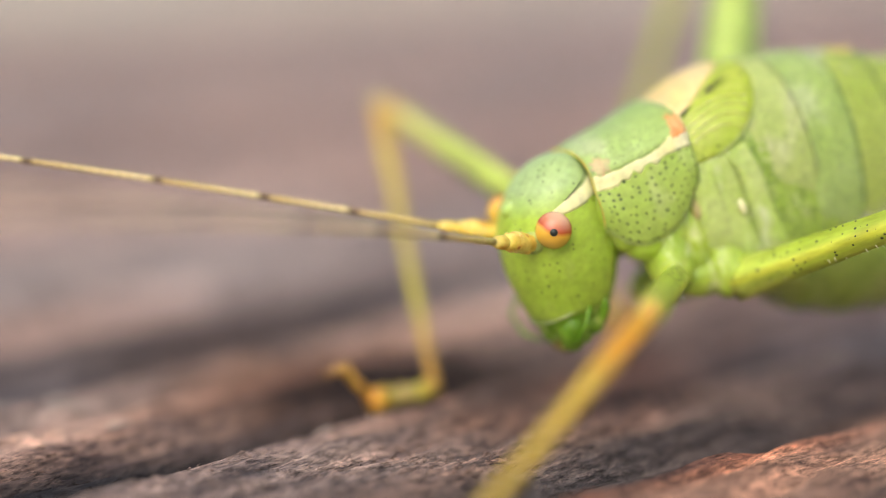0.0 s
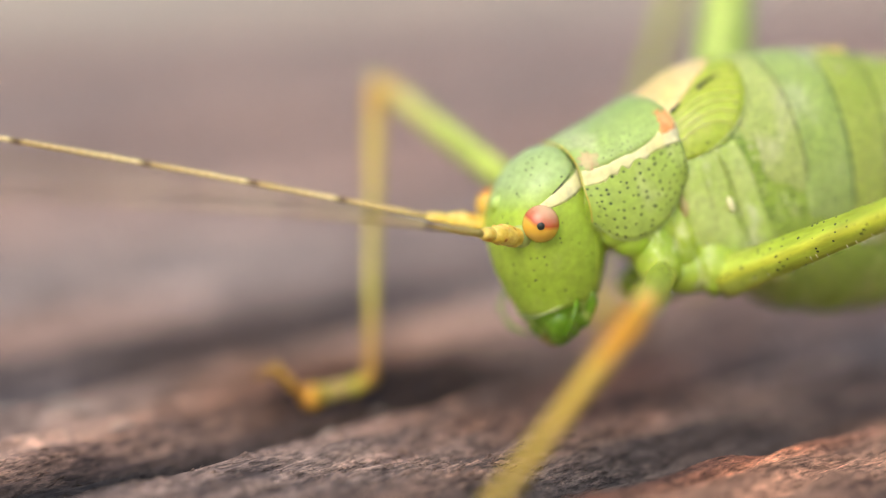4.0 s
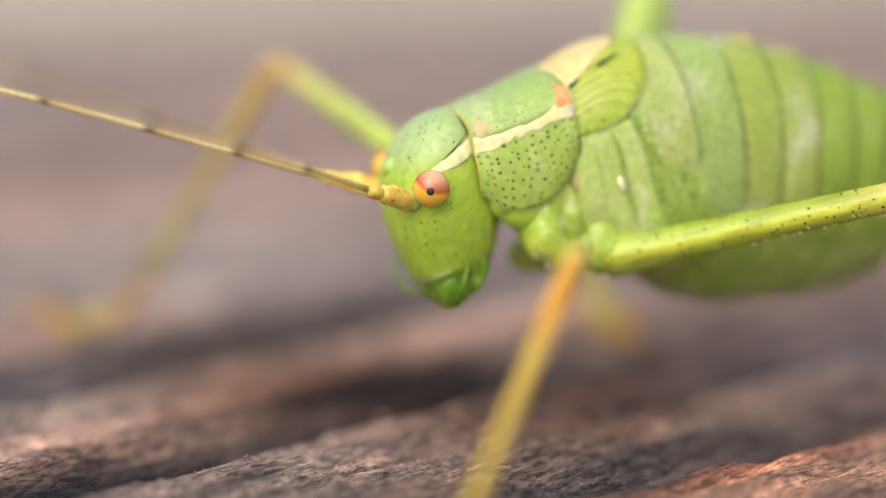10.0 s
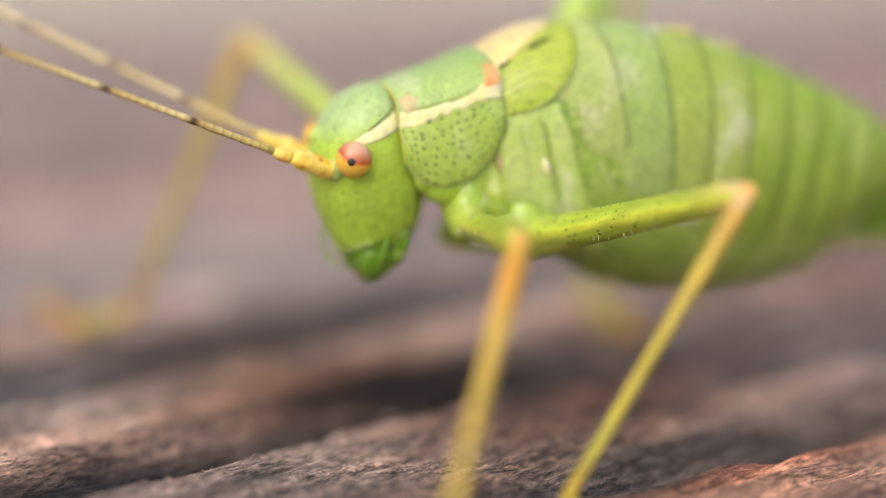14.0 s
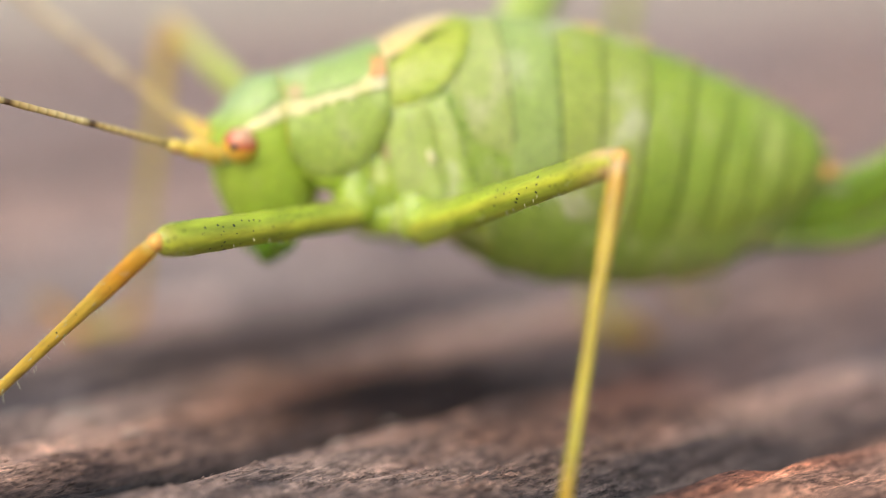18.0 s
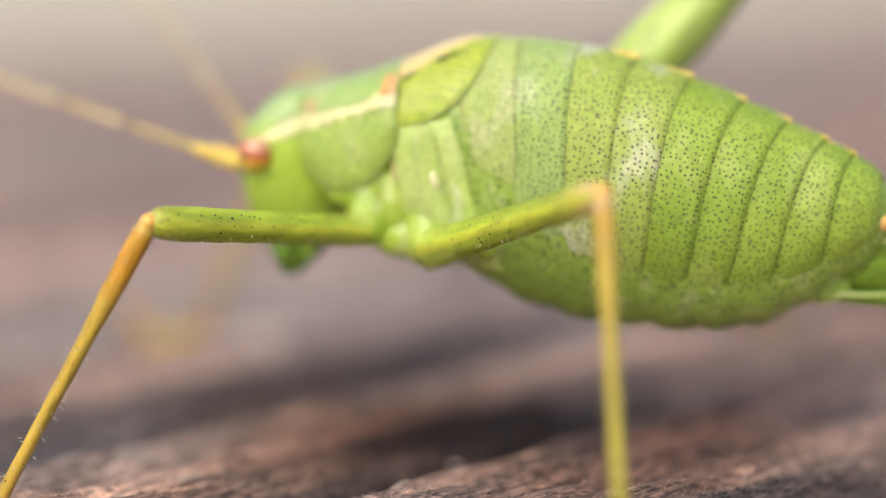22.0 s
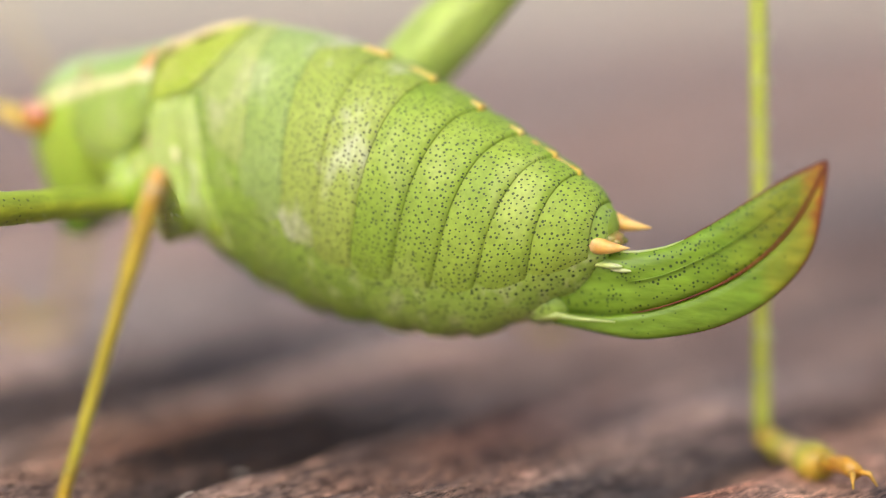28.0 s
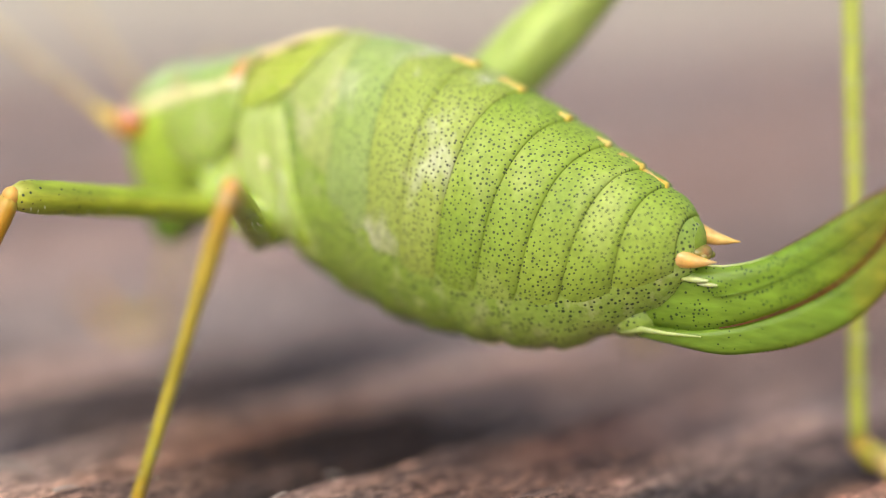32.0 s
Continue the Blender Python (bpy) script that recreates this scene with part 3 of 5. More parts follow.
def board_z(x, y):
    c, q = math.cos(radians(GRAIN)), math.sin(radians(GRAIN))
    u, v = np.array([x * c + y * q]), np.array([x * q - y * c])
    return float(wood_height(u, v)[0])


M_fibre = chitin("bleached_fibre", (0.62, 0.54, 0.46), (0.5, 0.42, 0.36), None, sss=0.0, rough=0.7)


def wood_splinter(x, y, length, turn, curl, lift):
    """A loose bleached fibre, curled at its end."""
    b = bmesh.new()
    pts = []
    for t in np.linspace(0, 1, 12):
        px = x + length * t * math.cos(radians(turn)) + curl * math.sin(t * 5) * 0.2
        py = y + length * t * math.sin(radians(turn)) + curl * t * t * 0.4
        pts.append((px, py, board_z(px, py) + 0.03 + 0.4 * lift * math.sin(t * 2.6)))
    tube(b, pts, [0.035 * (1 - 0.8 * t) + 0.008 for t in np.linspace(0, 1, 12)], 6)
    return tagged(part("wood_splinter", b, M_fibre), "thin bleached wood fibre lying loose on the board", "splinter", "splinters on the board")


def wood_fibres():
    """Short torn fibres lying along the grain on the worn ridges nearest the lens."""
    rng = np.random.default_rng(11)
    bm = bmesh.new()
    skin = bm.loops.layers.uv.new("grain")
    bedrng = np.random.default_rng(4)
    n = 5200
    us, vs = rng.uniform(15, 44, n), -27 - 11.5 * rng.random(n) ** 1.4
    zs = wood_height(us, vs) + fibre_field(us, vs, bedrng)
    for u, v, z in zip(us, vs, zs):
        ln, wd, up = rng.uniform(0.12, 0.55), rng.uniform(0.015, 0.05), rng.uniform(0.02, 0.075)
        a = rng.normal(0, 0.3)
        d, q = Vector((math.cos(a), math.sin(a), rng.uniform(-0.12, 0.2))), Vector((-math.sin(a), math.cos(a), 0))
        p = Vector((u, -v, float(z) - 0.01))
        vts = [bm.verts.new(c * MM) for c in (p - d * ln / 2, p - q * wd, p + d * ln / 2, p + q * wd, p + Vector((0, 0, up)) + d * ln * 0.12)]
        for f in ((0, 1, 4), (1, 2, 4), (2, 3, 4), (3, 0, 4)):
            face = bm.faces.new([vts[k] for k in f])
            for lp in face.loops:
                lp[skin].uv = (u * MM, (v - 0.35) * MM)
    me = bpy.data.meshes.new("wood_fibres")
    bm.to_mesh(me)
    bm.free()
    me.materials.append(M_wood)
    ob = new("wood_fibres", me)
    ob.rotation_euler = (0, 0, radians(GRAIN))
    tagged(ob, "short torn fibres on the worn wooden board", "wood fibres", kind="stuff")


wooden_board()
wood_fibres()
far_ground()
for spec in ((-9.4, 46.3, 1.35, -25, 0.5, 0.22), (-10.7, 45.8, 0.8, 40, 0.3, 0.15), (-9.3, 45.6, 0.9, 25, -0.4, 0.18),
             (-2.9, 44.1, 0.5, -20, 0.2, 0.10), (-1.7, 46.9, 0.35, 10, 0.1, 0.10), (-7.6, 44.2, 0.55, 35, -0.2, 0.1)):
    wood_splinter(*spec)

# ---- the bush-cricket: x forward, y to its left, z up ----
cricket = tagged(new("bush_cricket"), "speckled lime-green bush-cricket with one hind leg missing, on weathered wood", "insect")

# stations of the trunk: x, top, bottom, half width
TRUNK = [(-10.7, -1.85, -3.0, 0.45), (-10.3, -1.42, -3.4, 0.75), (-9.9, -1.12, -3.75, 1.0), (-9.3, -0.74, -4.15, 1.3), (-8.4, -0.24, -4.68, 1.62), (-7.3, 0.36, -5.06, 1.92),
         (-6.2, 0.92, -5.12, 2.14), (-5.0, 1.44, -5.02, 2.28), (-3.6, 1.86, -4.82, 2.3), (-2.0, 2.1, -4.25, 2.12), (-0.8, 2.02, -3.35, 1.9), (0.5, 1.62, -2.6, 1.68), (1.3, 1.4, -2.2, 1.4)]


def trunk(x, ang, off=0.0):
    """A point on the trunk at station x; ang in degrees, 90 is the back, 0 its left flank."""
    top, bot, hw = glide(TRUNK, x)
    c, s = math.cos(radians(ang)), math.sin(radians(ang))
    zc = bot + (top - bot) * 0.55
    h = (top - zc if s > 0 else zc - bot) + off
    e = 0.92 if s > 0 else 0.92 - 0.34 * min(max((x + 2.3) / 1.2, 0), 1)
    return Vector((x, (hw + off) * math.copysign(abs(c) ** e, c), zc + h * math.copysign(abs(s) ** e, s)))


def plate(x_front, x_rear, a0, a1, lift, thick=0.06, nx=6, na=24):
    """A curved plate lying on the trunk. x_front, x_rear: functions of the angle; lift(s, q): its rise along (0 front) and across."""
    outer, inner = [], []
    for j in range(na + 1):
        q = j / na
        a = a0 + (a1 - a0) * q
        f, r = x_front(a), x_rear(a)
        row, row2 = [], []
        for i in range(nx + 1):
            s = i / nx
            up = lift(s, q)
            row.append(trunk(f + (r - f) * s, a, up))
            row2.append(trunk(f + (r - f) * s, a, min(up - thick, -0.06)))
        outer.append(row)
        inner.append(row2)
    return grid_shell(bmesh.new(), outer, inner)


def build_abdomen():
    belly = bmesh.new()
    xs = np.linspace(-10.65, -0.6, 72)
    loft(belly, [[trunk(x, a, -0.035 + (0.035 * math.sin(x * 5.6 + 0.8) + 0.02 * math.sin(x * 11 + a * 0.13) + 0.015 * math.sin(a * 0.33 + x * 3)) * min(1.0, max(0.0, (abs(a - 90) - 128) / 26))) for a in np.arange(-90, 270, 6)] for x in xs])
    part("belly", belly, M_belly, cricket, "pale green soft belly with a darker underside")
    top = [-0.9, -2.35, -3.72, -5.0, -6.22, -7.42, -8.42, -9.26, -9.86, -10.5]
    low = [-1.5, -2.35, -3.25, -4.0, -4.85, -5.8, -6.75, -7.75, -8.95, -10.3]
    for k in range(9):
        def seam(i, a):
            w = min(abs(a - 90) / 132, 1.0) ** 1.25
            return top[i] + (low[i] - top[i]) * w

        def tuck(a, k, reach):
            """The lower corners of a ring are rounded off."""
            w = max(0.0, (abs(a - 90) - 70 - reach) / 20)
            return 0.10 * w * w * (top[k] - top[k + 1]) * min(1, reach / 36)
        reach = [20, 34, 40, 43, 43, 43, 43, 44, 44][k]
        def lift(s, q, k=k):
            fade = min(1.0, min(q, 1 - q) * 7)
            fade = fade * fade * (3 - 2 * fade)
            puff = 0.045 + 0.07 * max(0.0, 1 - min(q, 1 - q) * 3.2)
            soft = (0.18, 0.3, 0.5, 0.75, 0.95, 1, 1, 1, 1)[k]
            return (-0.035 + soft * (0.105 * s ** 1.5 + puff * math.sin(math.pi * s) ** 0.8) + 0.012 * math.sin(31 * q + 5 * k) * math.sin(9 * s + k)) * fade - 0.075 * (1 - fade)
        ob = part("abdomen_segment", plate(lambda a, k=k: seam(k, a) + 0.16 - (0.16 + tuck(a, k, reach)) * (1 if abs(a - 90) > 70 + reach else 0) * max(0.0, (abs(a - 90) - 70 - reach) / 20), lambda a, k=k: seam(k + 1, a) + tuck(a, k, reach), -reach, 180 + reach, lift, nx=7, na=44), (M_abd_first, M_abd_mint, M_abd_pale, M_abd_pale, M_abd, M_abd, M_abd, M_abd, M_abd)[k], cricket)
        # pale yellow peak on the hind edge of the back
        if k in (2, 3, 4, 5, 6, 7):
            xr = top[k + 1]
            sp = plate(lambda a: xr + 0.55, lambda a: xr - 0.03, 86, 94, lambda s, q: 0.04 + 0.11 * s ** 2 * (1 - (2 * q - 1) ** 2 * 0.7), nx=4, na=6)
            part("dorsal_spot", sp, M_gold, ob, "small yellow-orange spot")
    # last ring and the pair of cerci
    b = bmesh.new()
    ball(b, (-10.2, -0.1, -2.25), (0.55, 0.62, 0.66), 20, 12)
    part("anal_plate", b, M_abd, cricket)
    for y0, z0, tip in ((0.42, -2.52, (-11.2, 0.30, -2.62)), (-0.62, -2.08, (-11.35, -0.75, -2.30))):
        b = bmesh.new()
        a, e = Vector((-10.15, y0, z0)), Vector(tip)
        pts = [a.lerp(e, s) + Vector((0, 0.05 * math.sin(3.1 * s), -0.05 * math.sin(3.1 * s))) for s in np.linspace(0, 1, 9)]
        tube(b, pts, [0.19, 0.225, 0.225, 0.2, 0.17, 0.135, 0.095, 0.05, 0.012], 12)
        part("cercus", b, M_cercus, cricket, "short pale orange cercus")
    b = bmesh.new()
    ball(b, (-10.62, -0.1, -2.5), (0.3, 0.38, 0.19), 16, 10)
    for y in (-0.3, -0.05, 0.15):
        ball(b, (-10.82, y, -2.56), (0.12, 0.09, 0.09), 10, 7)
    part("epiproct", b, M_mouth, cricket, "small brown tail plate")


def curve7(pts, n):
    rows = [(i / (len(pts) - 1), *p) for i, p in enumerate(pts)]
    return [glide(rows, s) for s in np.linspace(0, 1, n)]


def build_ovipositor():
    n = 30
    up = curve7([(-9.5, -2.75), (-10.95, -2.78), (-11.86, -2.63), (-12.89, -2.08), (-13.77, -1.49), (-14.63, -0.92), (-15.50, -0.47)], n)
    mid = curve7([(-9.3, -4.2), (-10.4, -4.25), (-11.4, -4.08), (-12.89, -3.5), (-14.03, -2.75), (-14.93, -1.72), (-15.50, -0.50)], n)
    low = curve7([(-8.9, -4.5), (-10.0, -4.62), (-11.21, -4.74), (-12.7, -4.46), (-14.3, -3.62), (-15.3, -2.2), (-15.51, -0.52)], n)
    mid = [np.array(p) * 0.985 + np.array(q) * 0.015 for p, q in zip(mid, low)]

    def blade(a, b, base, tip, ridge):
        rings = []
        for k in range(n):
            s = k / (n - 1)
            w = base + (tip - base) * s ** 0.8
            ring = []
            for i in range(8):
                q = i / 7
                p = np.array(a[k]) * (1 - q) + np.array(b[k]) * q
                ring.append((p[0], -0.05 + w * (0.25 + 0.75 * math.sin(math.pi * (0.12 + 0.76 * q)) + ridge * math.sin(3 * math.pi * q)), p[1]))
            for i in range(7, -1, -1):
                x, y, z = ring[i]
                ring.append((x, -0.1 - y, z))
            rings.append(ring)
        return loft(bmesh.new(), rings)
    upper = part("upper_valve", blade(up, mid, 0.42, 0.05, 0.12), M_blade, cricket, "glossy green upper blade of the curved ovipositor")
    lower = part("lower_valve", blade([p * 0.99 + q * 0.01 for p, q in zip(map(np.array, mid), map(np.array, low))], low, 0.36, 0.045, 0.1), M_blade_low, cricket, "green lower blade of the curved ovipositor")
    for name, line, k0, rad, host, teeth in (("upper_margin", up, 8, 0.042, upper, 1), ("lower_margin", low, 13, 0.036, lower, 1), ("middle_ridge", mid, 9, 0.04, upper, 0)):
        b = bmesh.new()
        for y in ((-0.05,) if teeth else (0.14, -0.24)):
            pts = []
            for k in range(k0, n):
                s = (k - k0) / (n - 1 - k0)
                yy = y if teeth else -0.05 + (y + 0.05) * (1 - s * 0.85)
                pts.append((line[k][0], yy, line[k][1]))
            tube(b, pts, [rad * (0.35 + 1.1 * i / len(pts)) for i in range(len(pts))], 8, 1.4)
        if teeth:
            for k in range(k0, n - 2):
                for f in (0.0, 0.33, 0.66):
                    x = line[k][0] * (1 - f) + line[k + 1][0] * f
                    z = line[k][1] * (1 - f) + line[k + 1][1] * f
                    ball(b, (x, -0.05, z + (0.02 if line is up else -0.02)), 0.024, 6, 4)
        part(name, b, M_red, host, "dark red finely toothed edge" if teeth else "dark red ridge line")
    # highlight at the root of the upper blade, built as a pale strip, and a low ridge along its side
    b = bmesh.new()
    tube(b, [(up[k][0], 0.0, up[k][1] + 0.01) for k in range(4, 13)], [0.012] + [0.035] * 7 + [0.01], 8, 2.0)
    part("edge_glint", b, M_film, upper, "pale strip as the highlight on the edge near the root")
    b = bmesh.new()
    tube(b, [tuple(np.array((up[k][0], 0, up[k][1])) * 0.55 + np.array((mid[k][0], 0, mid[k][1])) * 0.45 + np.array((0, 0.36 - 0.29 * (k / (n - 1)) ** 0.8, 0))) for k in range(7, 26)], [0.004] + [0.013] * 17 + [0.004], 8, 2.4)
    part("side_ridge", b, M_blade_low, upper, "low smooth lengthwise ridge")
    b = bmesh.new()
    tube(b, [(-9.0, 0.45, -4.4), (-9.5, 0.42, -4.28), (-10.1, 0.40, -4.32), (-10.9, 0.36, -4.32)], [0.04, 0.075, 0.045, 0.015], 10, 0.6)
    part("valve_hinge", b, M_film, cricket, "pale membranous hinge")
    # wet highlights on the hinge skin, built as thin pale ovals
    b = bmesh.new()
    for p, r in (((-10.7, 0.34, -3.05), (0.36, 0.08, 0.07)), ((-11.0, 0.31, -3.14), (0.26, 0.05, 0.05))):
        ball(b, p, r, 12, 8)
    part("hinge_glint", b, M_film, cricket, "pale ovals as wet highlights on the hinge skin")
    b = bmesh.new()
    ball(b, (-9.0, -0.05, -4.1), (0.75, 0.62, 0.5), 18, 10)
    part("subgenital_plate", b, M_belly, cricket)


def build_thorax():
    b = bmesh.new()
    loft(b, [[trunk(x, a, -0.07) for a in np.arange(-90, 270, 9)] for x in np.linspace(-1.9, 1.3, 14)])
    part("thorax", b, M_thorax, cricket)
    for side in (1, -1):
        def ang(a):
            return a if side > 0 else 180 - a
        # oblique side plates between wing stub and hips
        for xf, kf, xr, kr, a0, a1, rise in ((0.70, 0.001, -0.34, 0.012, -66, 20, 0.022), (-0.34, 0.012, -0.90, 0.016, -46, 20, 0.014)):
            def edge(a, x, k):
                return x + k * ((a if side > 0 else 180 - a) - 10)
            pl = plate(lambda a, x=xf, k=kf: edge(a, x, k), lambda a, x=xr, k=kr: edge(a, x, k),
                       ang(a0), ang(a1), lambda s, q, r=rise: -0.005 + r * (math.sin(math.pi * s) ** 0.4) * (math.sin(math.pi * min(1, max(0, q))) ** 0.5) + 0.02 * math.sin(9 * q + 4 * s), nx=8, na=16)
            part("pleuron", pl, M_pleura, cricket, "pale green side plate")
        b = bmesh.new()
        for x, k, a0, a1 in ((0.205, 0.006, -52, 10), (-0.35, 0.012, -56, 14)):
            tube(b, [trunk(edge(ang(a), x, k) + 0.02 * math.sin(a * 0.2), ang(a), 0.025) for a in np.linspace(a0, a1, 14)], [0.006] + [0.014] * 12 + [0.006], 8)
        part("side_ridge", b, M_film, cricket, "pale wet ridges between the side plates")
        b = bmesh.new()
        y = 1.84 * side
        ball(b, (-0.32, y + 0.06 * side, -0.9), (0.09, 0.06, 0.2), 12, 8, Matrix.Rotation(radians(12), 4, "Y"))
        part("spiracle", b, M_stripe, cricket, "small yellow breathing hole rim")
        b = bmesh.new()
        ball(b, (0.66, 1.52 * side, -0.72), (0.12, 0.13, 0.3), 12, 8)
        part("ear_hollow", b, M_rust, cricket, "brown hollow behind the collar")


def build_tegmina():
    for side in (1, -1):
        def ang(a):
            return a if side > 0 else 180 - a
        def rear(a):
            q = min(max(((a if side > 0 else 180 - a) - 17) / 67, 0), 1)
            return 0.25 - 1.95 * math.sqrt(max(0.0, 1 - (1 - q) ** 2.2))
        b = plate(lambda a: 0.72, rear, ang(17), ang(84), lambda s, q: 0.02 + (0.055 - 0.02 * s) * min(1.0, 5 * q) + 0.005 * math.sin(q * 44 + s * 5), thick=0.2, nx=12, na=30)
        teg = part("tegmen", b, M_wing, cricket, "short green wing stub with fine curved veins")
        # raised curved veins
        b = bmesh.new()
        for i in range(7):
            q = 0.1 + 0.11 * i
            pts = []
            for s in np.linspace(0.12, 0.93, 12):
                a = 22 + 56 * (q + 0.12 * math.sin(math.pi * s))
                pts.append(trunk(0.72 + (rear(ang(a)) - 0.72) * s, ang(a), 0.082 - 0.018 * s))
            tube(b, pts, 0.021, 6)
        part("vein", b, M_vein, teg, "thin pale veins")
        b = bmesh.new()
        tube(b, [trunk(rear(ang(a)), ang(a), 0.045) for a in np.linspace(17.5, 83, 24)], 0.024, 6)
        part("wing_rim", b, M_abd_first, teg, "yellowish rolled edge")
        b = plate(lambda a: 0.70, lambda a: -1.35 + 1.75 * min(1.0, abs(a - 90) / 36) ** 1.5, ang(54), ang(89.5), lambda s, q: 0.125 + 0.02 * s - 0.03 * abs(2 * q - 1), thick=0.15, nx=8, na=18)
        part("wing_field", b, M_cream, teg, "cream to orange inner wing field")
        for x0, x1, a, da in ((0.42, 0.08, 54, 3), (-0.38, -1.0, 60, 5)):
            b = bmesh.new()
            line = [trunk(x0 + (x1 - x0) * k, ang(a + da * k), 0.095 + 0.02 * k) for k in np.linspace(0, 1, 9)]
            tube(b, line, [0.012, 0.035, 0.05, 0.045, 0.03, 0.03, 0.03, 0.02, 0.008], 8, 1.1)
            part("dark_mark", b, M_black, teg, "short black streak")


# stations of the collar: x, top, half width, lower end of the side lobe
COLLAR = [(0.52, 1.72, 1.72, -0.1), (0.9, 1.64, 1.72, -0.55), (1.4, 1.50, 1.69, -0.98), (2.0, 1.38, 1.65, -1.12), (2.5, 1.29, 1.56, -0.98), (2.95, 1.22, 1.40, -0.55)]


def collar(x, q, off=0.0):
    """A point on the collar; q from -1 (right lower edge) over 0 (middle of the back) to 1 (left lower edge)."""
    top, hw, low = glide(COLLAR, x)
    a = abs(q)
    shoulder = 0.52
    if a < shoulder:
        u = a / shoulder
        y, z = (hw - 0.18) * math.sin(u * 1.5708) ** 0.95, top - (0.78 * (1 - math.cos(u * 1.5708)) ** 1.15)
        ny, nz = math.sin(u * 0.9), math.cos(u * 0.9)
    else:
        u = (a - shoulder) / (1 - shoulder)
        y = hw - 0.18 + 0.2 * math.sin(u * 2.4)
        z = top - 0.78 + (low - top + 0.78) * u
        ny, nz = 0.97, 0.25 - 0.3 * u
    return Vector((x, math.copysign(y + off * ny, q if q else 1), z + off * nz))


def collar_plate(x0, x1, q0, q1, lift, thick, nx, nq, shrink=0.0):
    outer, inner = [], []
    for j in range(nq + 1):
        q = q0 + (q1 - q0) * j / nq
        r1, r2 = [], []
        for i in range(nx + 1):
            x = x0 + (x1 - x0) * i / nx
            r1.append(collar(x, q, lift))
            r2.append(collar(x, q, lift - thick))
        outer.append(r1)
        inner.append(r2)
    return grid_shell(bmesh.new(), outer, inner)


def oval_mark(x0, q0, rx, rq, s):
    """A ragged oval of pigment on the collar."""
    b = bmesh.new()
    rag = random.Random(int(x0 * 100))
    edge = [1 + rag.uniform(-0.45, 0.3) for _ in range(22)]
    rings = []
    for k, off in ((0.02, 0.012), (0.4, 0.012), (0.75, 0.011), (0.93, 0.007), (1.0, -0.002)):
        rings.append([collar(max(0.53, min(2.94, x0 + rx * k * e * math.cos(2 * math.pi * i / 22))), s * (q0 + rq * k * e * math.sin(2 * math.pi * i / 22)), off) for i, e in enumerate(edge)])
    return loft(b, rings)


def build_collar():
    pron = part("pronotum", collar_plate(0.52, 2.95, -1, 1, 0.0, 0.09, 18, 56), M_pron, cricket, "saddle-shaped green collar with dark dots")
    part("disc", collar_plate(0.54, 2.93, -0.45, 0.45, 0.006, 0.05, 18, 26), M_disc, pron, "mint-green back of the collar with faint dots")
    for s in (1, -1):
        rag = random.Random(7 + s)
        cols = [(x, 0.465 - rag.uniform(0, 0.055) - 0.015 * (x < 1.1), 0.515 + rag.uniform(0, 0.045) + 0.025 * (x < 1.0) + 0.03 * (x > 2.4)) for x in np.linspace(0.54, 2.93, 17)]
        b = grid_shell(bmesh.new(), [[collar(x, s * (q0 + (q1 - q0) * j / 6), 0.012 - 0.012 * (j in (0, 6))) for j in range(7)] for x, q0, q1 in cols],
                       [[collar(x, s * (q0 + (q1 - q0) * j / 6), -0.03) for j in range(7)] for x, q0, q1 in cols])
        part("lateral_stripe", b, M_stripe, pron, "cream-yellow side stripe")
        part("front_mark", oval_mark(2.7, 0.37, 0.25, 0.1, s), M_rust, pron, "faint rust-brown mark")
        part("rear_mark", oval_mark(0.72, 0.37, 0.24, 0.14, s), M_orange, pron, "orange-red mark at the hind corner")
        b = bmesh.new()
        tube(b, [collar(x, s, -0.03) for x in np.linspace(0.54, 2.93, 20)], 0.032, 10)
        part("lobe_rim", b, M_film, pron, "pale green rolled lower edge")
    b = bmesh.new()
    tube(b, [collar(2.95, q, -0.02) for q in np.linspace(-0.98, 0.98, 50)], 0.016, 8)
    part("front_rim", b, M_gold, pron, "thin yellow-brown front rim")
    b = bmesh.new()
    tube(b, [collar(0.53, q, -0.02) for q in np.linspace(-0.52, 0.52, 40)], 0.03, 8)
    part("rear_rim", b, M_stripe, pron)
    b = bmesh.new()
    loft(b, [[(x, 1.35 * math.cos(a) * k, -0.35 + 1.3 * math.sin(a) * k) for a in np.linspace(0, 2 * math.pi, 25)[:-1]] for x, k in ((0.4, 1.0), (1.2, 1.02), (2.2, 0.98), (3.0, 0.9))])
    part("neck", b, M_thorax, cricket)
    for s in (1, -1):
        # soft flesh between the collar's lobe and the front hip
        b = bmesh.new()
        for x, y, z, rx, ry, rz in ((1.75, 1.22, -1.15, 0.78, 0.36, 0.5), (1.5, 1.2, -1.45, 0.62, 0.36, 0.55), (1.15, 1.28, -1.2, 0.42, 0.3, 0.62), (2.3, 1.18, -0.95, 0.4, 0.3, 0.36)):
            ball(b, (x, y * s, z), (rx, ry, rz), 18, 12)
        ball(b, (0.82, 1.26 * s, -1.5), (0.5, 0.38, 0.95), 18, 12)
        part("episternum", b, M_thorax, cricket, "pale green wet flesh under the collar")


# stations of the head: z, centre x, half length, half width
HEAD = [(-3.12, 3.98, 0.30, 0.42), (-2.75, 3.96, 0.64, 0.72), (-2.3, 3.80, 0.98, 0.94), (-1.7, 3.71, 1.21, 1.12), (-1.0, 3.65, 1.36, 1.27), (-0.3, 3.63, 1.34, 1.32), (0.3, 3.55, 1.17, 1.24),
        (0.75, 3.44, 0.90, 1.06), (1.05, 3.33, 0.62, 0.80), (1.22, 3.22, 0.34, 0.44), (1.27, 3.18, 0.1, 0.12)]


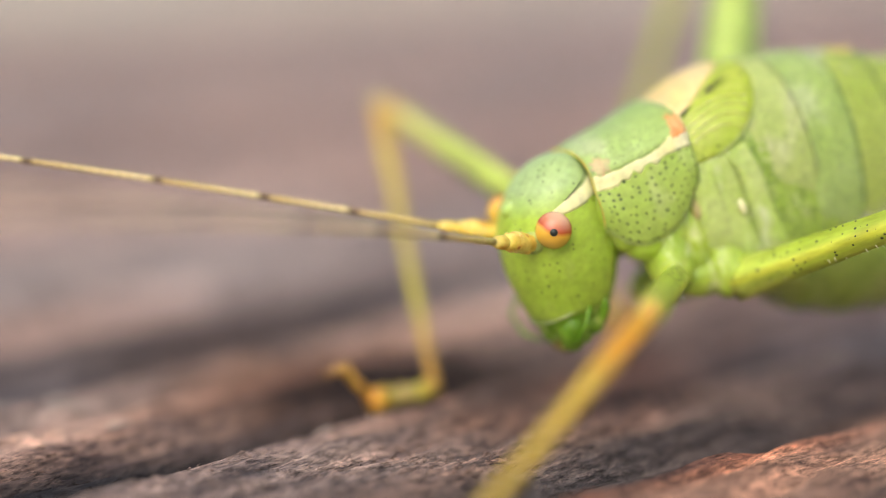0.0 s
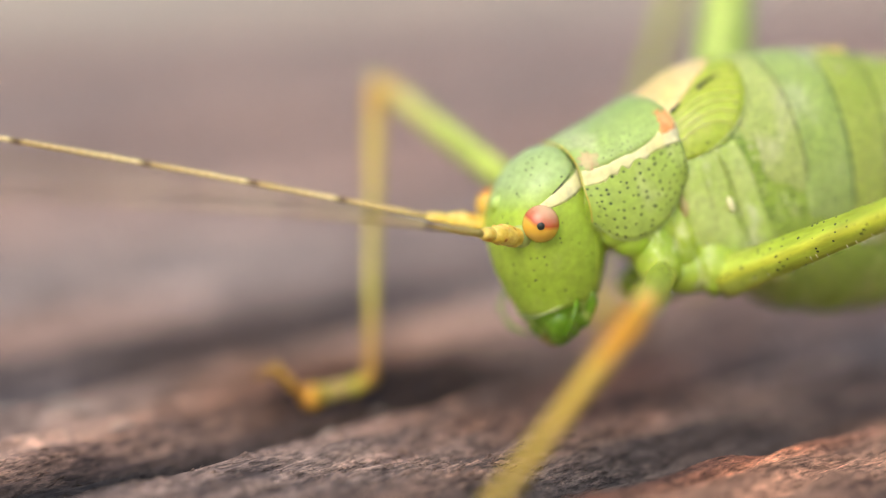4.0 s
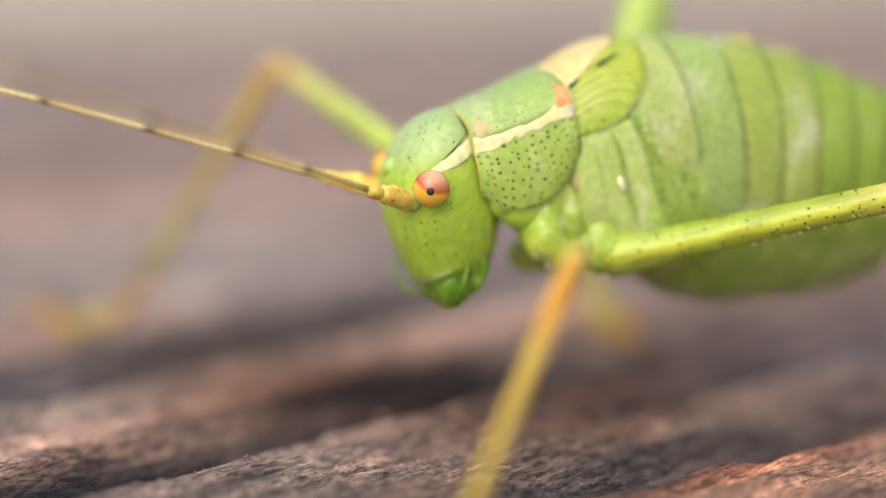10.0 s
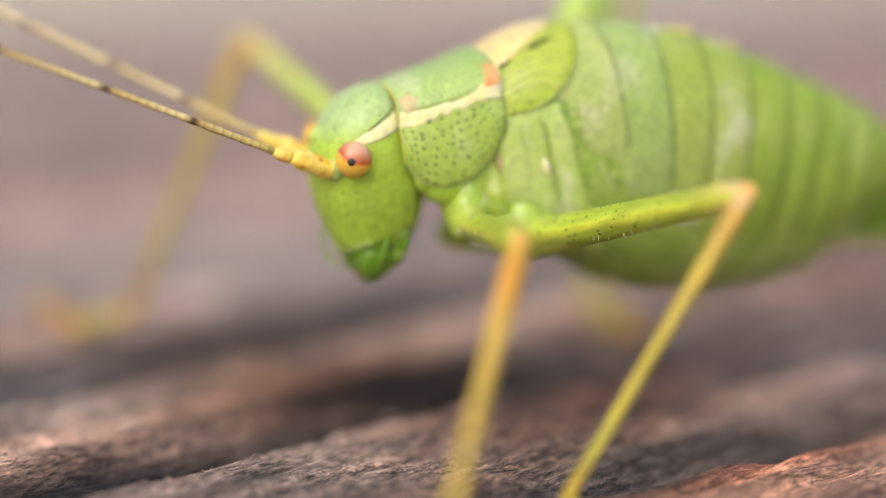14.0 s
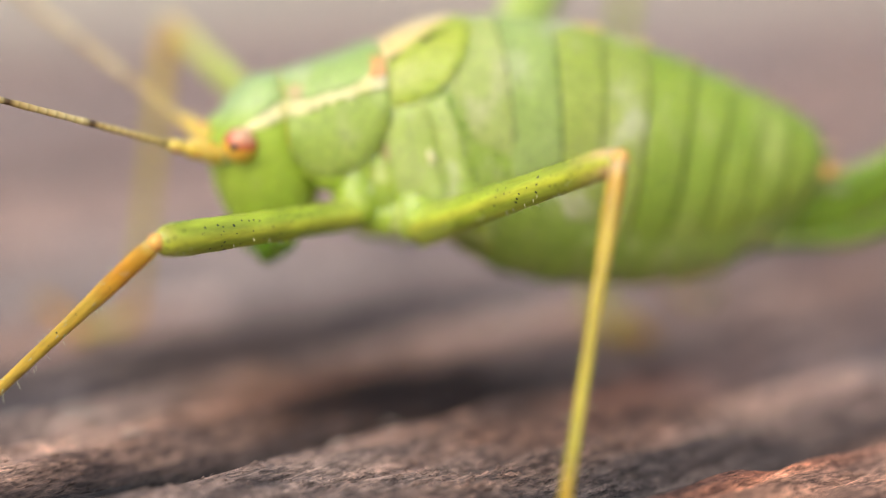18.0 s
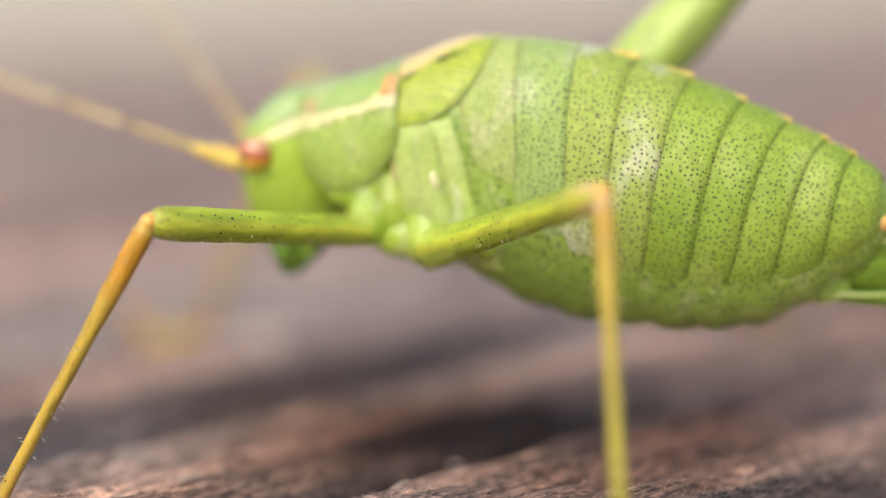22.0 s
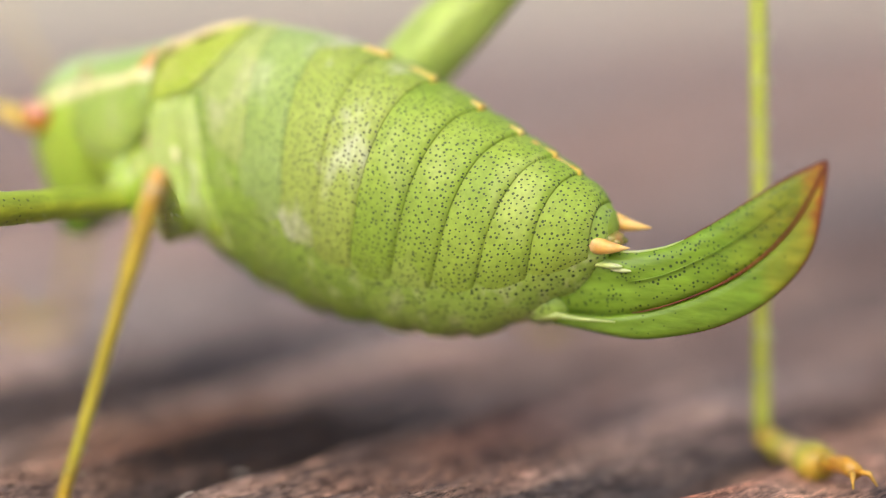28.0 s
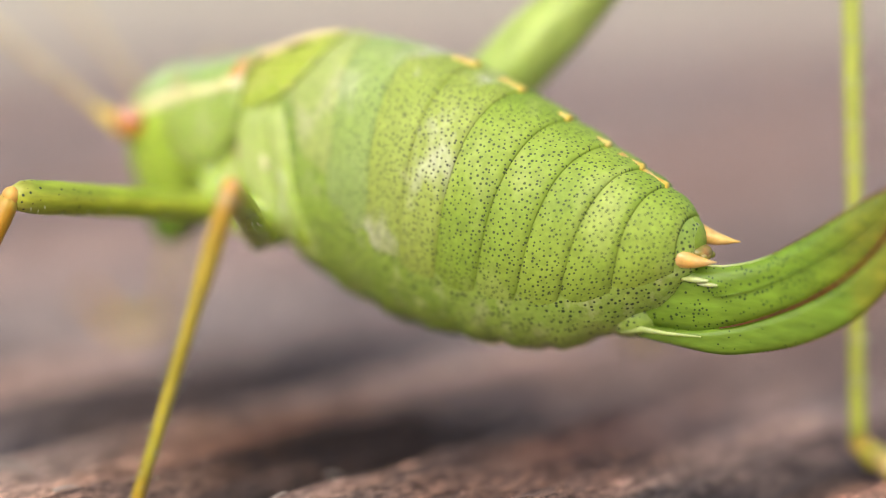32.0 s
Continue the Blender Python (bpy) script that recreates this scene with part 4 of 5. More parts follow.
def head_point(z, ang, off=0.0):
    cx, hx, hy = glide(HEAD, z)
    c, s = math.cos(radians(ang)), math.sin(radians(ang))
    return Vector((cx + (hx + off) * math.copysign(abs(c) ** 0.9, c), (hy + off) * math.copysign(abs(s) ** 0.9, s), z))


def build_head():
    b = bmesh.new()
    loft(b, [[head_point(z, a) for a in np.arange(0, 360, 8)] for z in np.concatenate([np.linspace(-2.25, 0.9, 28), [1.05, 1.15, 1.22, 1.26]])])
    head = part("head", b, M_head, cricket, "smooth lime-green head with sparse dots")
    b = bmesh.new()
    loft(b, [[head_point(z, a, 0.004 if z < -2.2 else -0.03) for a in np.arange(0, 360, 10)] for z in (-2.9, -2.75, -2.5, -2.3, -2.15)])
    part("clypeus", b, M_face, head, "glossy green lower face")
    for s in (1, -1):
        b = bmesh.new()
        tube(b, [(4.0, 0.62 * s, -2.15), (4.2, 0.62 * s, -2.6), (4.2, 0.46 * s, -2.98), (4.12, 0.16 * s, -3.22)], [0.22, 0.32, 0.28, 0.09], 14)
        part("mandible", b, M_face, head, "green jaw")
        b = bmesh.new()
        ball(b, (4.22, 0.2 * s, -3.08), (0.24, 0.19, 0.2), 12, 8)
        part("jaw_tip", b, M_mouth, head, "brownish jaw tip")
        # feelers of the mouth
        b = bmesh.new()
        pts = [(3.7, 0.95, -2.1), (4.0, 1.1, -2.45), (4.2, 0.95, -2.8), (4.25, 0.6, -3.05), (4.2, 0.35, -3.15)] if s > 0 else [(3.9, -1.0, -1.75), (4.45, -1.3, -1.95), (4.8, -1.3, -2.35), (4.8, -0.95, -2.75), (4.6, -0.5, -2.98)]
        tube(b, pts, [0.045, 0.05, 0.045, 0.05, 0.03], 10)
        part("palp", b, M_face, head, "thin green mouth feeler")
        b = bmesh.new()
        tube(b, [(3.3, 0.8 * s, -1.9), (3.35, 0.85 * s, -2.4), (3.6, 0.7 * s, -2.85), (3.85, 0.5 * s, -3.0)], [0.12, 0.13, 0.1, 0.05], 10)
        part("palp", b, M_face, head, "thin green mouth feeler")
        b = bmesh.new()
        tube(b, [head_point(z, s * 118, 0.0) for z in np.linspace(-0.5, -2.1, 14)], [0.008] + [0.026] * 12 + [0.01], 6)
        part("cheek_ridge", b, M_thorax, head, "pale ridge behind the cheek")
        # eye on its pale stripe
        eye_b = bmesh.new()
        ball(eye_b, (4.2, 1.28 * s, -0.05 if s > 0 else 0.05), (0.42, 0.40, 0.425), 28, 18)
        eye = part("eye", eye_b, M_eye[s], head, "round glossy orange and red eye", origin=(4.2, 1.28 * s, -0.05 if s > 0 else 0.05))
        b = bmesh.new()
        d = Vector((0.40, 0.89 * s, 0.14)).normalized()
        ball(b, d * 0.39, (0.09, 0.09, 0.045), 14, 8, d.to_track_quat("Z", "Y").to_matrix().to_4x4())
        pup = part("pupil_spot", b, M_black, None, "small black spot")
        pup.parent = head
        pup.location = eye.location
        b = bmesh.new()
        band = [(a, 0.24 + 0.34 * k - 0.05 - 0.12 * min(1, 3 * k), 0.26 + 0.34 * k + 0.06 + 0.11 * min(1, 3 * k)) for k, a in ((i / 11, 66 + 80 * i / 11) for i in range(12))]
        grid_shell(b, [[head_point(z0 + (z1 - z0) * j / 5, s * a, 0.012 - 0.012 * (j in (0, 5))) for j in range(6)] for a, z0, z1 in band],
                   [[head_point(z0 + (z1 - z0) * j / 5, s * a, -0.04) for j in range(6)] for a, z0, z1 in band])
        part("temple_stripe", b, M_stripe, head, "cream-yellow stripe behind the eye")
        b = bmesh.new()
        tube(b, [head_point(z, a, 0.02) for z, a in ((0.46, s * 82), (0.56, s * 92), (0.66, s * 104), (0.75, s * 118), (0.81, s * 132))], [0.01, 0.02, 0.012, 0.007, 0.004], 8, 0.8)
        part("temple_line", b, M_black, head, "thin black line above the eye")
        b = bmesh.new()
        ball(b, (4.56, 0.88 * s, -0.26), (0.28, 0.26, 0.27), 16, 10)
        part("antenna_socket", b, M_abd_first, head, "pale yellow socket of the feeler")
    b = bmesh.new()
    ball(b, (4.42, 0.0, -2.62), (0.27, 0.42, 0.36), 18, 12)
    part("labrum", b, M_face, head, "wet dark green upper lip")
    b = bmesh.new()
    tube(b, [head_point(-2.24 - 0.1 * math.cos(radians(a * 2)), a, 0.012) for a in np.linspace(-75, 75, 24)], [0.006] + [0.022] * 22 + [0.006], 8)
    part("lip_rim", b, M_film, head, "thin pale rim above the lip")
    for s in (1, -1):
        b = bmesh.new()
        for x, y, z, r in ((3.75, 0.62, -2.62, 0.26), (3.9, 0.52, -2.9, 0.2), (4.3, 0.5, -2.86, 0.17), (3.55, 0.72, -2.35, 0.2)):
            ball(b, (x, y * s, z), (r, r * 0.85, r * 1.15), 14, 9)
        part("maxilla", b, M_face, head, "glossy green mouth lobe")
    b = bmesh.new()
    ball(b, (4.42, 0.0, 0.38), (0.36, 0.24, 0.26), 14, 10)
    part("brow_tip", b, M_head, head)
    return head


def build_antenna(side):
    """Feeler along its own +x; base at its zero."""
    b = bmesh.new()
    ts = np.linspace(0, 1, 90)
    pts, rad = [], []
    for t in ts:
        x = 1.42 + 33 * t
        pts.append((x, 0.0, 0.9 * t * (1 - t) * 1.2 - 1.2 * t ** 3))
        rad.append((0.056 * (1 - t) + 0.030) * (1 + 0.08 * (-1) ** len(rad)))
    tube(b, pts, rad, 7)
    ob = part("antenna", b, M_ant, cricket, "long thin banded feeler")
    b = bmesh.new()
    tube(b, [(-0.2, 0, 0), (0.12, 0, 0.0), (0.4, 0, 0.02), (0.66, 0, 0.03), (0.9, 0, 0.0), (1.04, 0, 0.0)], [0.15, 0.22, 0.235, 0.245, 0.2, 0.14], 14)
    rng = random.Random(5 + side)
    for k in range(16):
        a, x = rng.uniform(0, 6.28), rng.uniform(0.0, 0.85)
        ball(b, (x, 0.2 * math.cos(a), 0.02 + 0.2 * math.sin(a)), rng.uniform(0.045, 0.075), 8, 6)
    part("scape", b, M_gold, ob, "stout yellow-orange base joint")
    b = bmesh.new()
    tube(b, [(1.0, 0, 0), (1.12, 0, 0), (1.34, 0, 0), (1.48, 0, 0)], [0.12, 0.17, 0.15, 0.09], 12)
    part("pedicel", b, M_gold, ob)
    return ob


def limb(length, profile, n=12, squash=1.0, bow=0.0):
    """A tapered limb along +x; profile: (share, radius) rows."""
    rings = []
    for s in np.linspace(0, 1, 26):
        r = float(glide(profile, s)[0])
        ring = []
        for j in range(n):
            a = 2 * math.pi * j / n
            k = 1 + 0.09 * math.cos(4 * a) + 0.02 * math.sin(7 * s * length + 3 * a)
            ring.append((s * length, r * squash * k * math.cos(a), r * k * math.sin(a) + bow * math.sin(math.pi * s)))
        rings.append(ring)
    return loft(bmesh.new(), rings)


def bristles(length, radius, count, size, seed, low=True):
    rng = random.Random(seed)
    b = bmesh.new()
    for i in range(count):
        s = 0.08 + 0.86 * (i + rng.random()) / count
        a = radians(rng.uniform(-150, -30) if low else rng.uniform(0, 360))
        d = Vector((0.5, math.cos(a), math.sin(a))).normalized()
        p = Vector((s * length, radius * 0.9 * math.cos(a), radius * 0.9 * math.sin(a)))
        bmesh.ops.create_cone(b, segments=4, radius1=0.012, radius2=0.002, depth=size, matrix=Matrix.Translation(p + d * size * 0.45) @ d.to_track_quat("Z", "Y").to_matrix().to_4x4())
    return b


def build_tarsus(mat, k=1.0, toe=0.12):
    """A foot of three padded joints, a long claw joint and two claws."""
    x, foot = 0.0, None
    for ln, r in ((0.62, 0.16), (0.45, 0.17), (0.5, 0.23)):
        b = bmesh.new()
        tube(b, [(x - 0.03, 0, 0.03), (x + ln * 0.25, 0, 0.05), (x + ln * 0.75, 0, 0.0), (x + ln, 0, -0.03)], [r * 0.7, r, r * 1.1, r * 0.65], 12, 1.15)
        ball(b, (x + ln * 0.7, 0, -0.10), (ln * 0.28, r * 0.95, 0.09), 10, 6)
        bmesh.ops.scale(b, vec=(k, k, k), verts=b.verts)
        if foot is None:
            foot = part("tarsus", b, mat, cricket, "segmented orange and green foot with claws")
        else:
            part("foot_joint", b, mat, foot)
        x += ln
    b = bmesh.new()
    tube(b, [(x - 0.12, 0, 0.03), (x + 0.25, 0, 0.06 + toe * 0.45), (x + 0.55, 0, 0.04 + toe), (x + 0.76, 0, toe)], [0.12, 0.1, 0.12, 0.1], 10)
    bmesh.ops.scale(b, vec=(k, k, k), verts=b.verts)
    part("claw_joint", b, mat, foot, "slender pale orange last foot joint")
    for s in (1, -1):
        b = bmesh.new()
        tube(b, [(x + 0.72, 0.04 * s, toe), (x + 0.88, 0.12 * s, toe), (x + 0.98, 0.17 * s, toe - 0.14)], [0.05, 0.035, 0.01], 6)
        bmesh.ops.scale(b, vec=(k, k, k), verts=b.verts)
        part("claw", b, mat, foot, "brown curved claw")
    return foot


LEG_KEYS = {}


def build_leg(key, hip, l1, l2, fem_mat, tib_mat, fem_profile, tib_profile, words, spines=0):
    f = part("femur", limb(l1, fem_profile, 14, 0.85), fem_mat, cricket, words + " thigh")
    b = bmesh.new()
    ball(b, (l1, 0, 0), (0.21, 0.2, 0.21) if key != "HR" else (0.34, 0.26, 0.34), 14, 10)
    part("knee", b, M_cercus if key in ("ML", "FL") else M_rust, f, "pale orange-tan knee")
    tagged(part("bristle", bristles(l1, float(fem_profile[len(fem_profile) // 2][1]), 46, 0.14, hash_key(key)), M_hair, f, "fine pale hairs"), kind="stuff")
    t = part("tibia", limb(l2, tib_profile, 12, 0.9), tib_mat, cricket, words + " shin")
    tagged(part("bristle", bristles(l2, float(tib_profile[1][1]), 60, 0.13, hash_key(key) + 5, False), M_hair, t, "fine pale hairs"), kind="stuff")
    if spines:
        for row in (1, -1):
            for i in range(spines):
                b = bmesh.new()
                x = l2 * (0.12 + 0.84 * i / spines)
                tube(b, [(x, 0.13 * row, -0.12), (x + 0.07, 0.19 * row, -0.21), (x + 0.15, 0.2 * row, -0.27)], [0.055, 0.038, 0.01], 6)
                part("spine", b, M_hair, t)
    ta = build_tarsus(M_tarsH if key == "HR" else M_tars, 1.85 if key == "HR" else 1.25 if key == "FR" else 1.05, 0.75 if key == "FR" else 0.12)
    b = bmesh.new()
    hx, hy, hz = hip
    s = 1 if hy > 0 else -1
    r0 = (0.72, 0.70, 0.62, 0.54, 0.44, 0.22) if key[0] == "F" else (0.56, 0.60, 0.60, 0.56, 0.45, 0.24)
    tube(b, [(hx - 0.05, hy - 0.85 * s, hz + 1.5), (hx - 0.05, hy - 0.60 * s, hz + 1.0), (hx - 0.03, hy - 0.32 * s, hz + 0.5), (hx, hy - 0.14 * s, hz + 0.1), (hx, hy - 0.05 * s, hz - 0.16), (hx, hy, hz - 0.34)], list(r0), 20)
    part("coxa", b, M_thorax, cricket, "pale green shiny hip joint")
    b = bmesh.new()
    for dx, dy, dz, r in ((0.26, 0.22, 0.42, 0.16), (-0.26, 0.24, 0.50, 0.18), (-0.34, 0.14, 0.95, 0.2), (0.30, 0.08, 0.85, 0.18)):
        ball(b, (hx + dx, hy + (dy - 0.18) * s, hz + dz), (r, r * 0.8, r * 1.2), 12, 8)
    if key[0] == "M":
        # flesh that joins the middle hip to the thorax in front of it
        ball(b, (hx + 0.5, hy - 0.34 * s, hz + 0.3), (0.85, 0.42, 0.52), 18, 12)
        ball(b, (hx - 0.15, hy - 0.2 * s, hz + 0.12), (0.6, 0.4, 0.5), 18, 12)
    part("hip_knob", b, M_thorax, cricket, "pale wet-looking joint knobs")
    LEG_KEYS[key] = (f, t, ta, Vector(hip), l1, l2)


def hash_key(key):
    return sum(ord(c) * (i + 3) for i, c in enumerate(key))


build_abdomen()
build_ovipositor()
build_thorax()
build_tegmina()
build_collar()
HEAD_PART = build_head()
ANTENNAE = {"L": build_antenna(1), "R": build_antenna(-1)}
FEM = [(0, 0.44), (0.06, 0.47), (0.16, 0.42), (0.38, 0.375), (0.7, 0.33), (0.93, 0.325), (1, 0.19)]
FEM_FRONT = [(0, 0.34), (0.15, 0.36), (0.5, 0.355), (0.85, 0.375), (0.95, 0.35), (1, 0.2)]
TIB = [(0, 0.18), (0.05, 0.235), (0.2, 0.23), (0.4, 0.17), (0.9, 0.145), (1, 0.165)]
build_leg("FL", (1.46, 1.44, -2.16), 6.19, 7.32, M_fem, M_tibF, FEM_FRONT, TIB, "green to orange front")
build_leg("FR", (1.86, -2.03, -1.64), 8.17, 8.58, M_femR, M_tibM, FEM, TIB, "green to orange front")
build_leg("ML", (0.09, 1.57, -2.66), 7.2, 7.4, M_fem, M_tibM, FEM, TIB, "green to ochre middle")
build_leg("MR", (0.09, -1.44, -3.2), 5.73, 10.37, M_femR, M_tibM, FEM, TIB, "green to ochre middle")
build_leg("HR", (-1.29, -1.55, -2.31), 16.19, 17.2, M_fhind, M_tibH, [(0, 0.5), (0.1, 0.78), (0.3, 0.84), (0.6, 0.48), (0.85, 0.28), (1, 0.26)],
          [(0, 0.30), (0.06, 0.30), (0.3, 0.26), (0.8, 0.21), (1, 0.24)], "long green hind", spines=14)
# stump of the lost hind leg
sb = bmesh.new()
tube(sb, [(-1.2, 1.1, -2.0), (-1.35, 1.45, -2.5), (-1.42, 1.55, -2.75), (-1.45, 1.52, -2.95)], [0.5, 0.46, 0.36, 0.16], 14)
part("leg_stump", sb, M_thorax, cricket, "rounded green stump of a lost hind leg")


# ---- movement ----
# seconds, place of the body's zero, heading, pitch, roll
BODY_ROWS = [
    (0, 5.55, 45.21, 5.79, 203.38, -12.38, 1.8), (0.5, 5.51, 45.29, 5.82, 203.3, -12.23, 1.73), (1, 5.5, 45.24, 5.85, 203.08, -12.16, 1.67),
    (1.5, 5.46, 45.22, 5.89, 203.51, -12.1, 1.72), (2, 5.47, 45.24, 5.91, 203.17, -12.01, 1.72), (3, 5.39, 45.18, 5.94, 202.97, -11.83, 1.47),
    (3.5, 5.31, 45.08, 5.95, 202.91, -11.58, 1.41), (5.5, 4.96, 44.98, 5.96, 202.41, -10.86, 0.95), (6.5, 4.83, 44.91, 6.07, 202.7, -11.04, 0.68),
    (7.5, 4.54, 44.99, 6.12, 202.44, -10.69, 0.63), (8, 4.42, 44.9, 6.14, 202.72, -10.62, 0.61), (8.5, 3.8, 44.85, 6.34, 202.38, -9.64, 0.08),
    (9, 3.26, 44.92, 6.49, 202.38, -8.55, -0.63), (9.5, 3.01, 45.02, 6.58, 202.6, -8.08, -0.93), (10.5, 2.57, 45.07, 6.76, 202.41, -7.56, -1.21),
    (11.5, 2.2, 45.09, 6.89, 202.22, -7.11, -1.64), (12.5, 1.67, 45.16, 7, 200.96, -5.94, -2.11), (13, 0.99, 45.34, 7.09, 199.91, -5.45, -2.35),
    (13.5, 1.12, 45.45, 7.05, 200.18, -5.58, -2.32), (14.5, 0.9, 45.58, 7.07, 199.95, -5, -2.88), (16.5, 0.15, 45.79, 7.23, 196.61, -5.31, -3.9),
    (17, -0.8, 46.33, 7.29, 192.49, -5, -3.35), (18, -1.25, 46.67, 7.26, 190.1, -5.03, -2.35), (18.5, -1.18, 46.83, 7.24, 190.26, -4.72, -2.18),
    (19, -1.78, 46.97, 7.26, 185.27, -4.86, -1.8), (19.5, -1.83, 46.97, 7.34, 181.88, -4.33, -1.89), (20, -1.76, 47.01, 7.36, 181.43, -4.09, -2.36),
    (20.5, -1.92, 47.56, 7.2, 179.72, -3.14, -2.66), (21, -1.9, 47.47, 7.38, 177.9, -3.31, -2.95), (21.5, -1.93, 47.42, 7.38, 172.42, -3.2, -3.17),
    (22.5, -1.96, 47.34, 7.51, 168.18, -3.08, -2.65), (23, -1.95, 47.36, 7.58, 162.52, -2.44, -1.94), (23.5, -1.95, 47.55, 7.53, 160.42, -1.9, -1.24),
    (24, -1.93, 47.83, 7.51, 159.03, -1.32, -0.8), (24.5, -1.99, 47.97, 7.54, 157.78, -1.13, -0.43), (25, -1.98, 48.18, 7.57, 156.42, -1.08, -0.07),
    (25.5, -1.97, 48.24, 7.66, 155.42, -0.81, 0.27), (26, -2, 48.29, 7.73, 154.8, -0.76, 0.63), (26.5, -2.1, 48.7, 7.85, 152.96, -0.49, 1.3),
    (28.5, -2.27, 48.97, 7.91, 150.55, 0.36, 0.2), (29.5, -2.33, 48.91, 7.85, 150.46, 0.36, 0.16), (30, -2.39, 48.89, 7.84, 150.55, 0.22, -0.05),
    (30.5, -2.33, 48.98, 7.84, 149.58, 0.26, -0.31), (31, -2.35, 48.88, 7.83, 149.37, 0.09, -0.17), (31.5, -2.38, 48.88, 7.81, 149.45, -0.01, -0.08),
    (32, -2.44, 48.8, 7.78, 149.65, -0.09, -0.02),
]
FL_ROWS = [
    (0, 4.04, 37.71, 4.04, -0.22, 33.58, 0.26), (2, 4.05, 37.72, 4.18, -0.11, 33.62, 0.29), (6, 3.62, 37.42, 4.45, -0.2, 33.4, 0.15),
    (8, 3.31, 37.39, 4.78, -0.13, 33.41, 0.14), (9, 2.72, 37.38, 5.15, -0.2, 33.41, 0.15), (11, 2.24, 37.59, 5.38, -0.11, 33.48, 0.2),
    (13, 1.29, 37.9, 5.51, -0.25, 33.52, 0.24), (14.5, 1.25, 38.16, 5.53, -0.35, 33.69, 0.35), (16.5, -0.17, 38.41, 5.89, -1.09, 33.93, 0.55),
    (17, -3.2, 39.2, 6.17, -6.52, 38.81, -0.01), (17.5, -4.81, 39.78, 5.63, -9.56, 41.02, 0.6), (18, -6.21, 40.8, 5.11, -11.2, 42.3, 0.38),
    (19, -6.82, 41.11, 5.42, -11.53, 42.33, 0.36), (20, -7.08, 41.39, 5.61, -11.5, 42.34, 0.25), (21, -7.22, 41.9, 5.87, -11.35, 42.32, 0.21),
    (22, -7.7, 42.32, 6.08, -11.2, 42.33, 0.01), (23, -8.14, 42.82, 6.44, -11.36, 42.28, 0.23), (24, -8.27, 43.44, 6.49, -11.04, 42.29, 0.14),
    (25, -8.27, 43.67, 6.38, -11.32, 42.25, 0.22), (26, -7.13, 42.7, 6.34, -11.01, 42.32, 0.49), (29, -7.31, 43.4, 6.43, -10.97, 42.37, 0.52),
    (30.5, -8.2, 44.14, 6.53, -11.14, 42.34, 0.41), (32, -8.27, 43.94, 6.58, -11.16, 42.33, 0.39),
]
FR_ROWS = [
    (0, -1.58, 51.71, 6.54, -0.13, 46.69, 0.18), (2, -1.55, 51.73, 6.91, -0.67, 47.05, 0.2), (3.5, -1.66, 51.58, 7.08, -1.59, 46.92, 0.3),
    (6, -1.93, 51.21, 7.8, -2.43, 47.74, 0.35), (7, -2.07, 51.19, 7.9, -3.95, 51.23, -0.1), (7.5, -2.35, 51.38, 7.68, -5.84, 53.16, 0.44),
    (8, -3.46, 50.68, 7.01, -8.5, 53.02, 0.91), (9, -4, 51.45, 7.45, -8.65, 52.94, 0.82), (11, -4.77, 51.7, 7.97, -8.74, 52.86, 0.84),
    (13, -5.48, 52.64, 8.28, -8.66, 53.01, 0.7), (14.5, -5.71, 52.77, 8.35, -8.81, 52.94, 0.72), (16.5, -6.86, 52.63, 8.73, -8.62, 53.16, 0.72),
    (17.5, -7.83, 53.43, 8.77, -8.8, 53.4, 0.6), (19, -7.52, 54.87, 8.71, -8.8, 54.2, 0.6), (20, -7.21, 55.23, 8.68, -8.8, 55, 0.6),
    (20.6, -6.78, 55.74, 9.35, -8.9, 56, 1.4), (21, -6.42, 56.43, 8.27, -9.13, 56.43, 0.5), (22, -5.85, 56.85, 8.03, -9.18, 56.94, 0.5),
    (23, -4.82, 57.14, 8.07, -7.92, 58.1, 0.5), (24, -4.57, 57.67, 8, -7.2, 59.81, 0.5), (26, -4.85, 58.1, 8.09, -7.1, 60.35, 0.5),
    (29, -5.24, 58.74, 8.35, -7.1, 60.35, 0.5), (32, -5.22, 58.61, 8.32, -7.1, 60.35, 0.5),
]
